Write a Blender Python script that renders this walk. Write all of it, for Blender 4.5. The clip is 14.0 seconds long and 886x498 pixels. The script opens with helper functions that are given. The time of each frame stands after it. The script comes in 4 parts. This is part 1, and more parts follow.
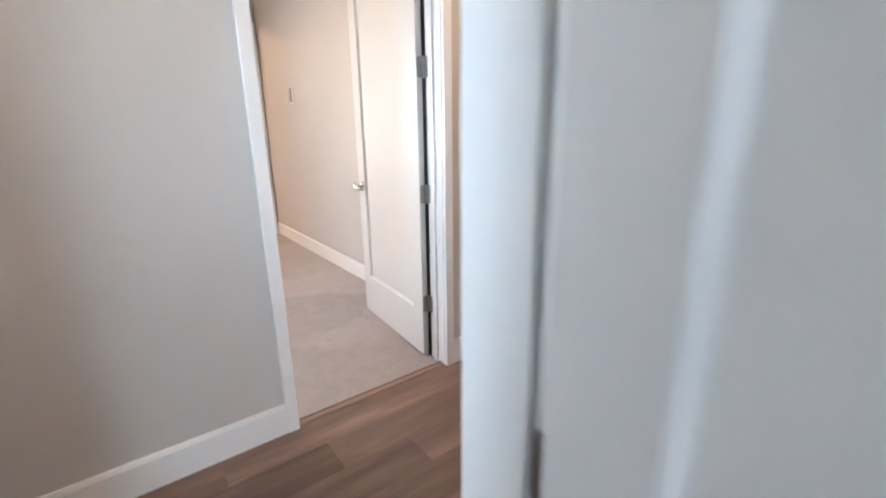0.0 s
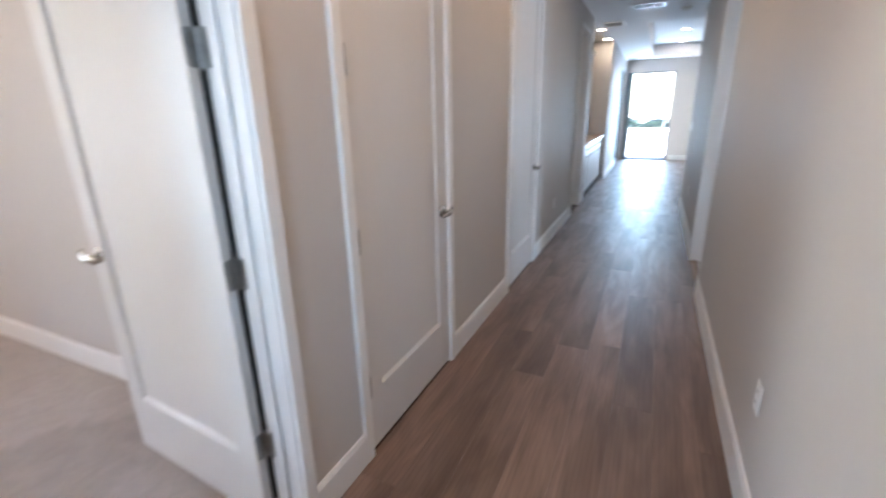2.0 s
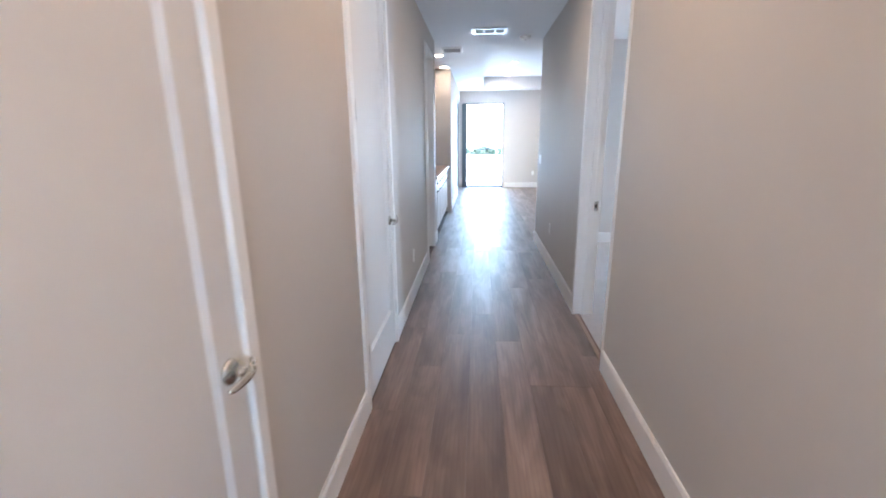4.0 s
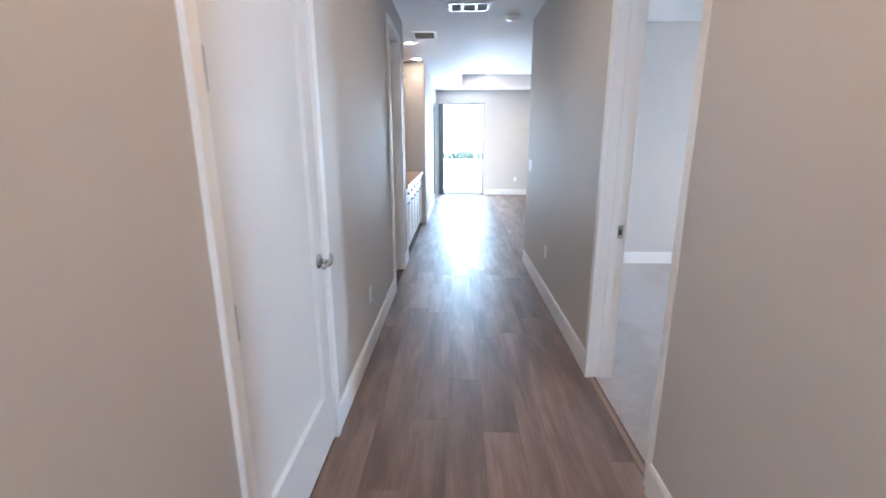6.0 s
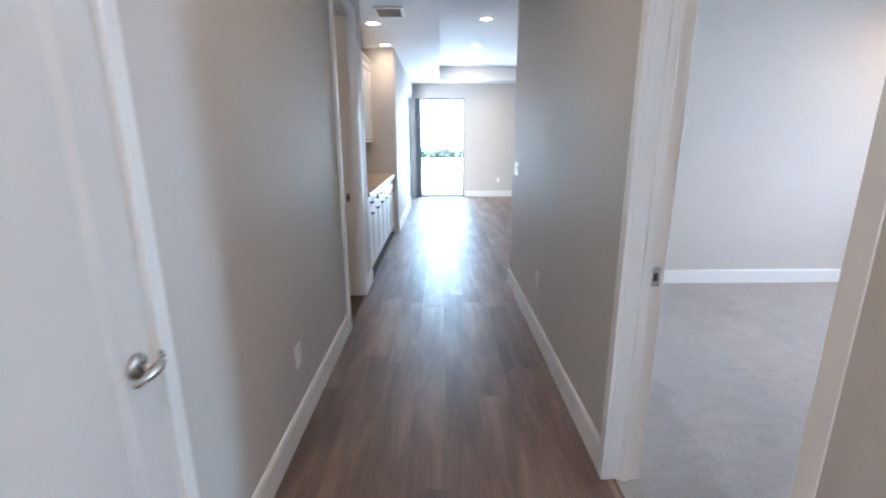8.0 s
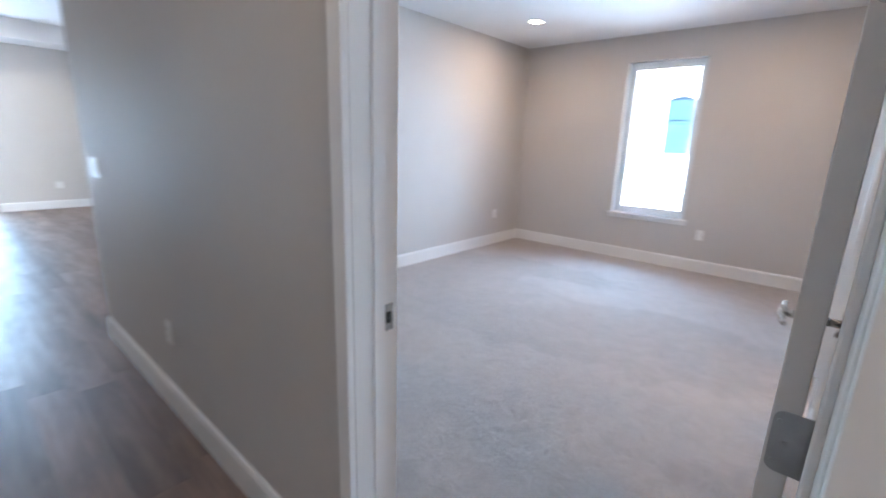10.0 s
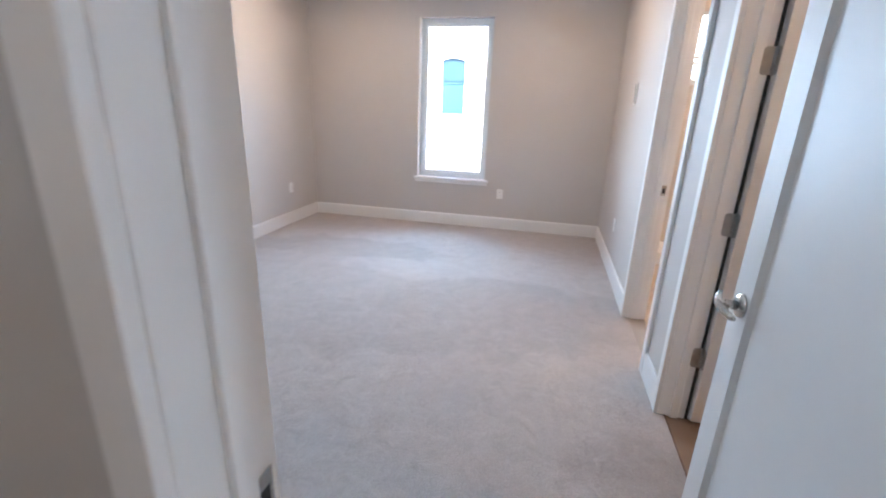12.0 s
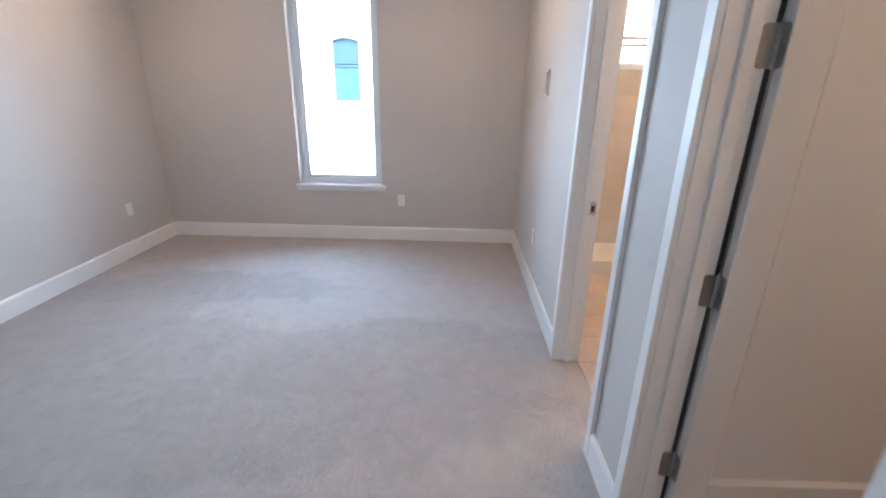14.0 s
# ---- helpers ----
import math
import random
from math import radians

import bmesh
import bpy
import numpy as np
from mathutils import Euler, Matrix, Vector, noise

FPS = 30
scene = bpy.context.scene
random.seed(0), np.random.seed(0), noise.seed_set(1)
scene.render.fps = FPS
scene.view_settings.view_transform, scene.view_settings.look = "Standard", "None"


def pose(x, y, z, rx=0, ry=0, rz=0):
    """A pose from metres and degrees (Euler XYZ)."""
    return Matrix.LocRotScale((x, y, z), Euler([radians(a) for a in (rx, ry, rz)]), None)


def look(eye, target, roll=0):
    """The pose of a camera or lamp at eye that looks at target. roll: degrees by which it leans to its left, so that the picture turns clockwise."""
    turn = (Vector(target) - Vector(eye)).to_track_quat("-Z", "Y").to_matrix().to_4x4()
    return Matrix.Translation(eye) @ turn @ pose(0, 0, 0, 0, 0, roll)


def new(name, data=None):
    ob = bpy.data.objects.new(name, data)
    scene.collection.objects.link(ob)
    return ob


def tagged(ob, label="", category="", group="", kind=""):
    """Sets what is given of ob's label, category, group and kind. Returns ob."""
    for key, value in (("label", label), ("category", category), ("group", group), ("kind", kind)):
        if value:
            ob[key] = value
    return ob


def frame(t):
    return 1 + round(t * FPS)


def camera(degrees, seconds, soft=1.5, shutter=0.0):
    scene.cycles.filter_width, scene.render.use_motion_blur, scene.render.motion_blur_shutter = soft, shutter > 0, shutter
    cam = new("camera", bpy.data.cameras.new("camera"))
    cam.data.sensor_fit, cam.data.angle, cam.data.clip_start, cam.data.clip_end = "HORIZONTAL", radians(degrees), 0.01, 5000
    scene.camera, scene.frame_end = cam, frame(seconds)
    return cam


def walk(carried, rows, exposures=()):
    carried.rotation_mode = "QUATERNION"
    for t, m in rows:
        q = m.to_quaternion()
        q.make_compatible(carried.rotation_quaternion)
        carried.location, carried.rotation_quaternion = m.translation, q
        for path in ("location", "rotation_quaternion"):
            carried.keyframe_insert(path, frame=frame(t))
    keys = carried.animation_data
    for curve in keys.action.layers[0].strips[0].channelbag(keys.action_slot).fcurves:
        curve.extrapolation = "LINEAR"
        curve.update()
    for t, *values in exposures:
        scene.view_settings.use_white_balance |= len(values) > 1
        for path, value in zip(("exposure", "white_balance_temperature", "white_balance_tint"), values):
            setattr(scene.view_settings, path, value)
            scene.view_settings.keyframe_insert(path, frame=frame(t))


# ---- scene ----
cam = camera(90.5, 14.0, 1.8, 0.6)
PATH = [
    (0, (1.795, -1.377, 1.342), (0.268, -0.207, 0.794), -0.8),
    (0.3, (1.631, -1.356, 1.36), (0.129, -0.151, 0.821), -0.1),
    (0.5, (1.565, -1.354, 1.352), (0.1, -0.091, 0.828), -0.3),
    (0.6, (1.508, -1.352, 1.351), (0.079, -0.039, 0.826), 0.7),
    (1, (1.324, -1.254, 1.382), (0.011, 0.146, 0.819), -1.0),
    (1.5, (1.142, -1.082, 1.422), (0.048, 0.488, 0.841), -3.0),
    (2, (0.982, -0.884, 1.442), (0.165, 0.841, 0.847), -1.2),
    (2.5, (0.823, -0.65, 1.501), (0.382, 1.213, 0.924), -1.6),
    (3, (0.733, -0.341, 1.492), (0.383, 1.55, 0.943), -1.0),
    (3.5, (0.692, -0.04, 1.511), (0.378, 1.866, 0.995), -1.1),
    (4, (0.603, 0.258, 1.492), (0.447, 2.189, 0.994), -0.6),
    (6.5, (0.606, 1.586, 1.452), (0.547, 3.527, 0.972), -0.2),
    (7, (0.688, 1.835, 1.462), (0.494, 3.766, 0.976), -0.4),
    (9.5, (0.748, 2.790, 1.416), (1.799, 4.428, 0.957), 1.2),
    (10, (0.818, 3.015, 1.395), (2.280, 4.294, 0.918), 1.8),
    (10.5, (0.822, 3.174, 1.436), (2.499, 4.134, 0.921), 0.7),
    (11, (0.926, 3.321, 1.407), (2.672, 4.135, 0.872), 0.6),
    (11.5, (1.042, 3.440, 1.42), (2.851, 4.062, 0.839), 1.5),
    (12, (1.183, 3.543, 1.405), (3.040, 3.964, 0.794), 2.1),
    (12.5, (1.347, 3.620, 1.414), (3.233, 3.808, 0.774), 2.0),
    (13, (1.596, 3.581, 1.412), (3.477, 3.707, 0.746), 0.8),
    (13.5, (1.815, 3.513, 1.443), (3.695, 3.63, 0.771), 0.8),
    (14, (2.041, 3.502, 1.503), (3.923, 3.554, 0.828), 1.0),
]
EXPOSURES = [(0.0, 4.3, 6850, 16), (0.6, 4.05, 6950, 17), (1.0, 4.03, 6500, 16), (1.5, 4.03, 6300, 16), (2.0, 3.93, 6300, 15), (2.5, 3.85, 6550, 16), (3.0, 4.12, 6400, 16), (4.2, 4.45, 6250, 16), (6.3, 4.48, 6300, 16), (7.2, 4.4, 6400, 15),
             (9.5, 4.18, 6050, 14), (10.0, 4.12, 6050, 14), (10.5, 4.42, 6150, 14), (11.5, 4.27, 6300, 15), (13.0, 3.88, 6300, 15), (13.5, 3.95, 6250, 14), (14.0, 3.85, 6200, 14)]
walk(cam, [(t, look(eye, target, roll)) for t, eye, target, roll in PATH], EXPOSURES)

# ---- world, sun and exposure ----
world = bpy.data.worlds.new("overcast_day")
scene.world = world
world.use_nodes = True
wn = world.node_tree
sky = wn.nodes.new("ShaderNodeTexSky")
sky.sky_type = "NISHITA"
sky.sun_disc = False
sky.sun_elevation, sky.sun_rotation = radians(43.5), radians(251.6)
sky.air_density, sky.dust_density = 1.0, 1.0
wn.nodes["Background"].inputs["Strength"].default_value = 0.15
wn.links.new(sky.outputs["Color"], wn.nodes["Background"].inputs["Color"])

sun_data = bpy.data.lights.new("sun", "SUN")
sun_data.energy, sun_data.angle, sun_data.color = 2.6, radians(0.6), (1.0, 0.97, 0.93)
sun = new("sun", sun_data)
sun.matrix_world = look((-60, -20, 60), (0, 0, 0))

WARM = (1.0, 0.62, 0.33)
LAMP_W = 1.1


def daylight(x, y, z, rz, w, h, power, spread=130, tilt=0):
    """The sky's light in a window's opening: w wide, h high, shining into the room."""
    la = bpy.data.lights.new("window_daylight", "AREA")
    la.shape, la.size, la.size_y = "RECTANGLE", w, h
    la.energy, la.color, la.spread = power, (0.44, 0.73, 1.0), radians(spread)
    new("window_daylight", la).matrix_world = pose(x, y, z, 90 - tilt, 0, rz)


daylight(6.50, 4.683, 1.53, 90, 0.66, 1.36, 3.1, 116, 10)        # bedroom window
daylight(6.50, -3.35, 1.55, 90, 0.9, 1.05, 3.2)       # first room
daylight(0.725, -2.515, 1.42, 0, 0.33, 0.93, 0.5, 64)       # hall end
daylight(0.78, 13.47, 1.2, 180, 1.0, 2.3, 6.5, 150)         # balcony door
daylight(0.02, 12.5, 1.2, -90, 1.35, 2.3, 0.7, 160)     # glazing beside the balcony
daylight(-3.92, -2.4, 1.47, -90, 1.65, 1.6, 0.6)        # carpeted room

# ---- measures of the place ----
CEIL = 2.72
HW = 1.438            # hall width
HW0 = 1.422           # its width over the first stretch
TL = 0.13             # thickness of hall walls
DOOR_H = 2.44
X_BED = HW + TL       # near side of the bedroom
X_WIN = 6.482         # window wall of the bedroom
Y_S, Y_N = 2.886, 6.511
Y_END = 6.61          # the hall opens into the living room
Y_FAR = 13.45


# ---- materials ----
def tree(name):
    m = bpy.data.materials.new(name)
    m.use_nodes = True
    nt = m.node_tree
    return m, nt, nt.nodes["Principled BSDF"]


def node(nt, kind, **values):
    n = nt.nodes.new(kind)
    for key, v in values.items():
        n.inputs[key].default_value = v
    return n


def mapped(nt, scale, use="position"):
    """Coordinates in metres, stretched."""
    mp = nt.nodes.new("ShaderNodeMapping")
    mp.inputs["Scale"].default_value = scale
    if use == "position":
        g = nt.nodes.new("ShaderNodeNewGeometry")
        nt.links.new(g.outputs["Position"], mp.inputs["Vector"])
    else:
        c = nt.nodes.new("ShaderNodeTexCoord")
        nt.links.new(c.outputs["Object"], mp.inputs["Vector"])
    return mp


def ramp(nt, src, stops):
    r = nt.nodes.new("ShaderNodeValToRGB")
    el = r.color_ramp.elements
    while len(el) < len(stops):
        el.new(0.5)
    for e, (p, c) in zip(el, stops):
        e.position, e.color = p, (*c, 1)
    nt.links.new(src, r.inputs["Fac"])
    return r


def paint(name, color, rough=0.5, vary=0.05, grain=160.0, bump=0.08, metal=0.0, big=1.3):
    """Painted, plastered or metal surface: slow patchiness, fine grain relief, uneven gloss."""
    m, nt, b = tree(name)
    mp = mapped(nt, (1, 1, 1))
    n1 = node(nt, "ShaderNodeTexNoise", Scale=big, Detail=4.0, Roughness=0.6)
    n2 = node(nt, "ShaderNodeTexNoise", Scale=grain, Detail=3.0)
    for n in (n1, n2):
        nt.links.new(mp.outputs[0], n.inputs["Vector"])
    lo = tuple(c * (1 - vary) for c in color)
    hi = tuple(min(1, c * (1 + vary)) for c in color)
    r = ramp(nt, n1.outputs["Fac"], [(0.3, lo), (0.7, hi)])
    nt.links.new(r.outputs["Color"], b.inputs["Base Color"])
    rr = ramp(nt, n1.outputs["Fac"], [(0.3, (rough * 0.9,) * 3), (0.75, (min(1, rough * 1.12),) * 3)])
    nt.links.new(rr.outputs["Color"], b.inputs["Roughness"])
    bp = node(nt, "ShaderNodeBump", Strength=bump, Distance=0.002)
    nt.links.new(n2.outputs["Fac"], bp.inputs["Height"])
    nt.links.new(bp.outputs["Normal"], b.inputs["Normal"])
    b.inputs["Metallic"].default_value = metal
    return m


def oak():
    """Stained oak boards: each one its own tone, streaked along its length, with dark grain and a satin coat."""
    m, nt, b = tree("stained_oak")
    info = nt.nodes.new("ShaderNodeObjectInfo")
    mp = mapped(nt, (1, 1, 1), "object")
    off = node(nt, "ShaderNodeVectorMath")
    off.operation = "SCALE"
    comb = nt.nodes.new("ShaderNodeCombineXYZ")
    for k in "XYZ":
        nt.links.new(info.outputs["Random"], comb.inputs[k])
    nt.links.new(comb.outputs[0], off.inputs[0])
    off.inputs["Scale"].default_value = 37.0
    add = nt.nodes.new("ShaderNodeVectorMath")
    nt.links.new(mp.outputs[0], add.inputs[0])
    nt.links.new(off.outputs[0], add.inputs[1])

    def streak(sx, sy, scale, detail, distort=0.0):
        s = nt.nodes.new("ShaderNodeMapping")
        s.inputs["Scale"].default_value = (sx, sy, 1)
        nt.links.new(add.outputs[0], s.inputs["Vector"])
        n = node(nt, "ShaderNodeTexNoise", Scale=scale, Detail=detail, Roughness=0.62, Distortion=distort)
        nt.links.new(s.outputs[0], n.inputs["Vector"])
        return n

    wide = streak(6, 0.9, 1.6, 3.0, 0.6)
    fine = streak(60, 2.2, 1.6, 5.0, 0.3)
    pore = streak(130, 4.0, 2.0, 3.0)
    knots = streak(5, 1.1, 1.0, 2.0, 0.4)
    tone = ramp(nt, wide.outputs["Fac"], [(0.25, (0.145, 0.096, 0.075)), (0.5, (0.215, 0.146, 0.115)), (0.75, (0.305, 0.214, 0.171))])
    grain = ramp(nt, fine.outputs["Fac"], [(0.28, (0.93, 0.925, 0.92)), (0.62, (1, 1, 1))])
    mix = nt.nodes.new("ShaderNodeMix")
    mix.data_type, mix.blend_type = "RGBA", "MULTIPLY"
    mix.inputs["Factor"].default_value = 0.75
    nt.links.new(tone.outputs["Color"], mix.inputs["A"])
    nt.links.new(grain.outputs["Color"], mix.inputs["B"])
    dark = ramp(nt, knots.outputs["Fac"], [(0.30, (0.60, 0.56, 0.53)), (0.62, (1, 1, 1))])
    mix2 = nt.nodes.new("ShaderNodeMix")
    mix2.data_type, mix2.blend_type = "RGBA", "MULTIPLY"
    mix2.inputs["Factor"].default_value = 0.7
    nt.links.new(mix.outputs["Result"], mix2.inputs["A"])
    nt.links.new(dark.outputs["Color"], mix2.inputs["B"])
    arch = nt.nodes.new("ShaderNodeMapping")
    arch.inputs["Scale"].default_value = (9.0, 0.75, 1)
    nt.links.new(add.outputs[0], arch.inputs["Vector"])
    rings = node(nt, "ShaderNodeTexWave", Scale=1.5, Distortion=7.0, Detail=2.0)
    rings.inputs["Detail Scale"].default_value = 0.8
    nt.links.new(arch.outputs[0], rings.inputs["Vector"])
    lines = ramp(nt, rings.outputs["Fac"], [(0.10, (0.80, 0.785, 0.775)), (0.42, (1, 1, 1))])
    mix4 = nt.nodes.new("ShaderNodeMix")
    mix4.data_type, mix4.blend_type = "RGBA", "MULTIPLY"
    mix4.inputs["Factor"].default_value = 0.4
    nt.links.new(mix2.outputs["Result"], mix4.inputs["A"])
    nt.links.new(lines.outputs["Color"], mix4.inputs["B"])
    per = ramp(nt, info.outputs["Random"], [(0.0, (0.76, 0.74, 0.73)), (0.5, (1, 0.98, 0.96)), (1.0, (1.2, 1.19, 1.18))])
    mix3 = nt.nodes.new("ShaderNodeMix")
    mix3.data_type, mix3.blend_type = "RGBA", "MULTIPLY"
    mix3.inputs["Factor"].default_value = 1.0
    nt.links.new(mix4.outputs["Result"], mix3.inputs["A"])
    nt.links.new(per.outputs["Color"], mix3.inputs["B"])
    nt.links.new(mix3.outputs["Result"], b.inputs["Base Color"])
    gl = ramp(nt, wide.outputs["Fac"], [(0.3, (0.48,) * 3), (0.7, (0.40,) * 3)])
    nt.links.new(gl.outputs["Color"], b.inputs["Roughness"])
    bp = node(nt, "ShaderNodeBump", Strength=0.03, Distance=0.0006)
    nt.links.new(pore.outputs["Fac"], bp.inputs["Height"])
    bp2 = node(nt, "ShaderNodeBump", Strength=0.03, Distance=0.003)
    nt.links.new(wide.outputs["Fac"], bp2.inputs["Height"])
    nt.links.new(bp.outputs["Normal"], bp2.inputs["Normal"])
    nt.links.new(bp2.outputs["Normal"], b.inputs["Normal"])
    return m


def carpet():
    """Cut-pile carpet: tufts, brushed patches left by vacuum and feet."""
    m, nt, b = tree("cut_pile_carpet")
    mp = mapped(nt, (1, 1, 1))
    big = node(nt, "ShaderNodeTexNoise", Scale=1.5, Detail=3.0, Roughness=0.55, Distortion=1.2)
    mid = node(nt, "ShaderNodeTexNoise", Scale=9.0, Detail=6.0, Roughness=0.7, Distortion=0.6)
    tuft = node(nt, "ShaderNodeTexNoise", Scale=190.0, Detail=3.0, Roughness=0.7)
    vor = node(nt, "ShaderNodeTexVoronoi", Scale=1.7)
    vor.feature = "SMOOTH_F1"
    vor.inputs["Smoothness"].default_value = 0.35
    vm = mapped(nt, (1.0, 0.42, 1))
    wob = nt.nodes.new("ShaderNodeVectorMath")
    wob.operation = "MULTIPLY_ADD"
    wob.inputs[1].default_value = (0.5, 0.5, 0.0)
    nt.links.new(big.outputs["Color"], wob.inputs[0])
    nt.links.new(vm.outputs[0], wob.inputs[2])
    nt.links.new(wob.outputs[0], vor.inputs["Vector"])
    for n in (big, mid, tuft):
        nt.links.new(mp.outputs[0], n.inputs["Vector"])
    c1 = ramp(nt, mid.outputs["Fac"], [(0.3, (0.440, 0.410, 0.390)), (0.55, (0.497, 0.464, 0.442)), (0.75, (0.545, 0.508, 0.485))])
    swath = ramp(nt, vor.outputs["Color"], [(0.25, (0.84, 0.83, 0.825)), (0.6, (1.0, 1.0, 1.0))])
    t2 = ramp(nt, tuft.outputs["Fac"], [(0.3, (0.74, 0.73, 0.73)), (0.65, (1.06, 1.06, 1.06))])
    mx = nt.nodes.new("ShaderNodeMix")
    mx.data_type, mx.blend_type = "RGBA", "MULTIPLY"
    mx.inputs["Factor"].default_value = 1.0
    nt.links.new(c1.outputs["Color"], mx.inputs["A"])
    nt.links.new(swath.outputs["Color"], mx.inputs["B"])
    mx2 = nt.nodes.new("ShaderNodeMix")
    mx2.data_type, mx2.blend_type = "RGBA", "MULTIPLY"
    mx2.inputs["Factor"].default_value = 0.8
    nt.links.new(mx.outputs["Result"], mx2.inputs["A"])
    nt.links.new(t2.outputs["Color"], mx2.inputs["B"])
    nt.links.new(mx2.outputs["Result"], b.inputs["Base Color"])
    b.inputs["Roughness"].default_value = 0.95
    b.inputs["Sheen Weight"].default_value = 0.25
    b.inputs["Sheen Roughness"].default_value = 0.5
    b.inputs["Specular IOR Level"].default_value = 0.1
    bp = node(nt, "ShaderNodeBump", Strength=0.8, Distance=0.006)
    nt.links.new(tuft.outputs["Fac"], bp.inputs["Height"])
    bp2 = node(nt, "ShaderNodeBump", Strength=0.5, Distance=0.02)
    nt.links.new(mid.outputs["Fac"], bp2.inputs["Height"])
    nt.links.new(bp.outputs["Normal"], bp2.inputs["Normal"])
    nt.links.new(bp2.outputs["Normal"], b.inputs["Normal"])
    return m


def glass_pane():
    m, nt, b = tree("window_glass")
    b.inputs["Base Color"].default_value = (0.97, 0.99, 0.98, 1)
    b.inputs["Roughness"].default_value = 0.0
    b.inputs["Transmission Weight"].default_value = 1.0
    b.inputs["IOR"].default_value = 1.02
    return m


def glow(name, color, strength):
    m, nt, b = tree(name)
    b.inputs["Base Color"].default_value = (0.8, 0.8, 0.8, 1)
    b.inputs["Emission Color"].default_value = (*color, 1)
    b.inputs["Emission Strength"].default_value = strength
    return m


def leaves_mat():
    m, nt, b = tree("foliage")
    mp = mapped(nt, (1, 1, 1))
    n = node(nt, "ShaderNodeTexNoise", Scale=1.2, Detail=5.0)
    nt.links.new(mp.outputs[0], n.inputs["Vector"])
    r = ramp(nt, n.outputs["Fac"], [(0.3, (0.045, 0.080, 0.055)), (0.7, (0.07, 0.11, 0.075))])
    nt.links.new(r.outputs["Color"], b.inputs["Base Color"])
    b.inputs["Roughness"].default_value = 0.6
    return m


WALL = paint("greige_wall_paint", (0.560, 0.535, 0.508), 0.62, 0.025, 210, 0.10)
CEILING = paint("ceiling_white", (0.82, 0.82, 0.82), 0.8, 0.02, 170, 0.10)
TRIM = paint("white_trim_paint", (0.80, 0.795, 0.78), 0.45, 0.02, 120, 0.03)
DOORP = paint("white_door_paint", (0.67, 0.66, 0.645), 0.50, 0.02, 90, 0.04)
NICKEL = paint("satin_nickel", (0.55, 0.53, 0.50), 0.26, 0.06, 300, 0.03, 1.0, 20)
STEEL = paint("brushed_steel_hinge", (0.36, 0.36, 0.352), 0.32, 0.10, 300, 0.05, 1.0, 30)
BRONZE = paint("dark_bronze_pull", (0.09, 0.08, 0.07), 0.4, 0.08, 300, 0.03, 0.8, 30)
# near black, stands in for the shade in hinge gaps, holes and slots
DARK = paint("dark_gap_shade", (0.03, 0.028, 0.026), 0.8, 0.1)
PLASTIC = paint("white_plastic", (0.82, 0.82, 0.80), 0.35, 0.01, 200, 0.01)
GREYPL = paint("grey_plastic", (0.42, 0.42, 0.42), 0.45, 0.02, 200, 0.01)
DISPLAY = paint("matt_grey_display", (0.20, 0.20, 0.19), 0.5, 0.03, 200, 0.01)
OAK = oak()
CARPET = carpet()
SUBFLOOR = paint("dark_board_joint", (0.07, 0.045, 0.035), 0.8, 0.1)
STRIP = paint("oak_threshold", (0.26, 0.175, 0.125), 0.4, 0.15, 60, 0.1)
TACK = paint("carpet_edge", (0.16, 0.10, 0.075), 0.9, 0.2, 200, 0.3)
GLASS = glass_pane()
VINYL = paint("white_vinyl_frame", (0.71, 0.77, 0.80), 0.4, 0.02, 100, 0.02)
ALU = paint("blue_grey_aluminium_frame", (0.10, 0.14, 0.165), 0.5, 0.04, 150, 0.02, 0.2)
LENS = glow("lamp_lens", (1.0, 0.86, 0.68), 5.0)
STONE = paint("tan_stone_top", (0.52, 0.38, 0.27), 0.3, 0.14, 25, 0.05, 0.0, 9)
CABINET = paint("white_cabinet_paint", (0.79, 0.79, 0.78), 0.36, 0.02, 120, 0.03)
TILE = paint("beige_floor_tile", (0.56, 0.47, 0.39), 0.3, 0.10, 14, 0.04, 0.0, 5)
WTILE = paint("pale_wall_tile", (0.68, 0.635, 0.59), 0.2, 0.06, 10, 0.03, 0.0, 3)
GROUT = paint("grey_grout", (0.40, 0.37, 0.34), 0.9, 0.06)
STUCCO = paint("white_stucco", (0.76, 0.755, 0.74), 0.85, 0.04, 40, 0.3)
TEAL = paint("teal_blue_glass", (0.022, 0.075, 0.105), 0.12, 0.10, 6, 0.02)
SLATB = paint("blue_grey_shutter", (0.016, 0.058, 0.085), 0.5, 0.06)
CONCRETE = paint("pale_concrete", (0.62, 0.60, 0.57), 0.85, 0.08, 30, 0.2)
ROOFT = paint("grey_roof_tile", (0.32, 0.30, 0.29), 0.8, 0.15, 20, 0.3)
BARK = paint("bark", (0.13, 0.09, 0.06), 0.9, 0.25, 30, 0.5)
LEAF = leaves_mat()


# ---- mesh helpers ----
def box(bm, x0, x1, y0, y1, z0, z1, bevel=0.0, seg=1):
    vs = [bm.verts.new(p) for p in ((x0, y0, z0), (x1, y0, z0), (x1, y1, z0), (x0, y1, z0), (x0, y0, z1), (x1, y0, z1), (x1, y1, z1), (x0, y1, z1))]
    fs = [bm.faces.new([vs[i] for i in f]) for f in ((3, 2, 1, 0), (4, 5, 6, 7), (0, 1, 5, 4), (1, 2, 6, 5), (2, 3, 7, 6), (3, 0, 4, 7))]
    if bevel:
        es = list({e for f in fs for e in f.edges})
        bmesh.ops.bevel(bm, geom=es, offset=bevel, segments=seg, affect="EDGES", profile=0.6)
    return fs


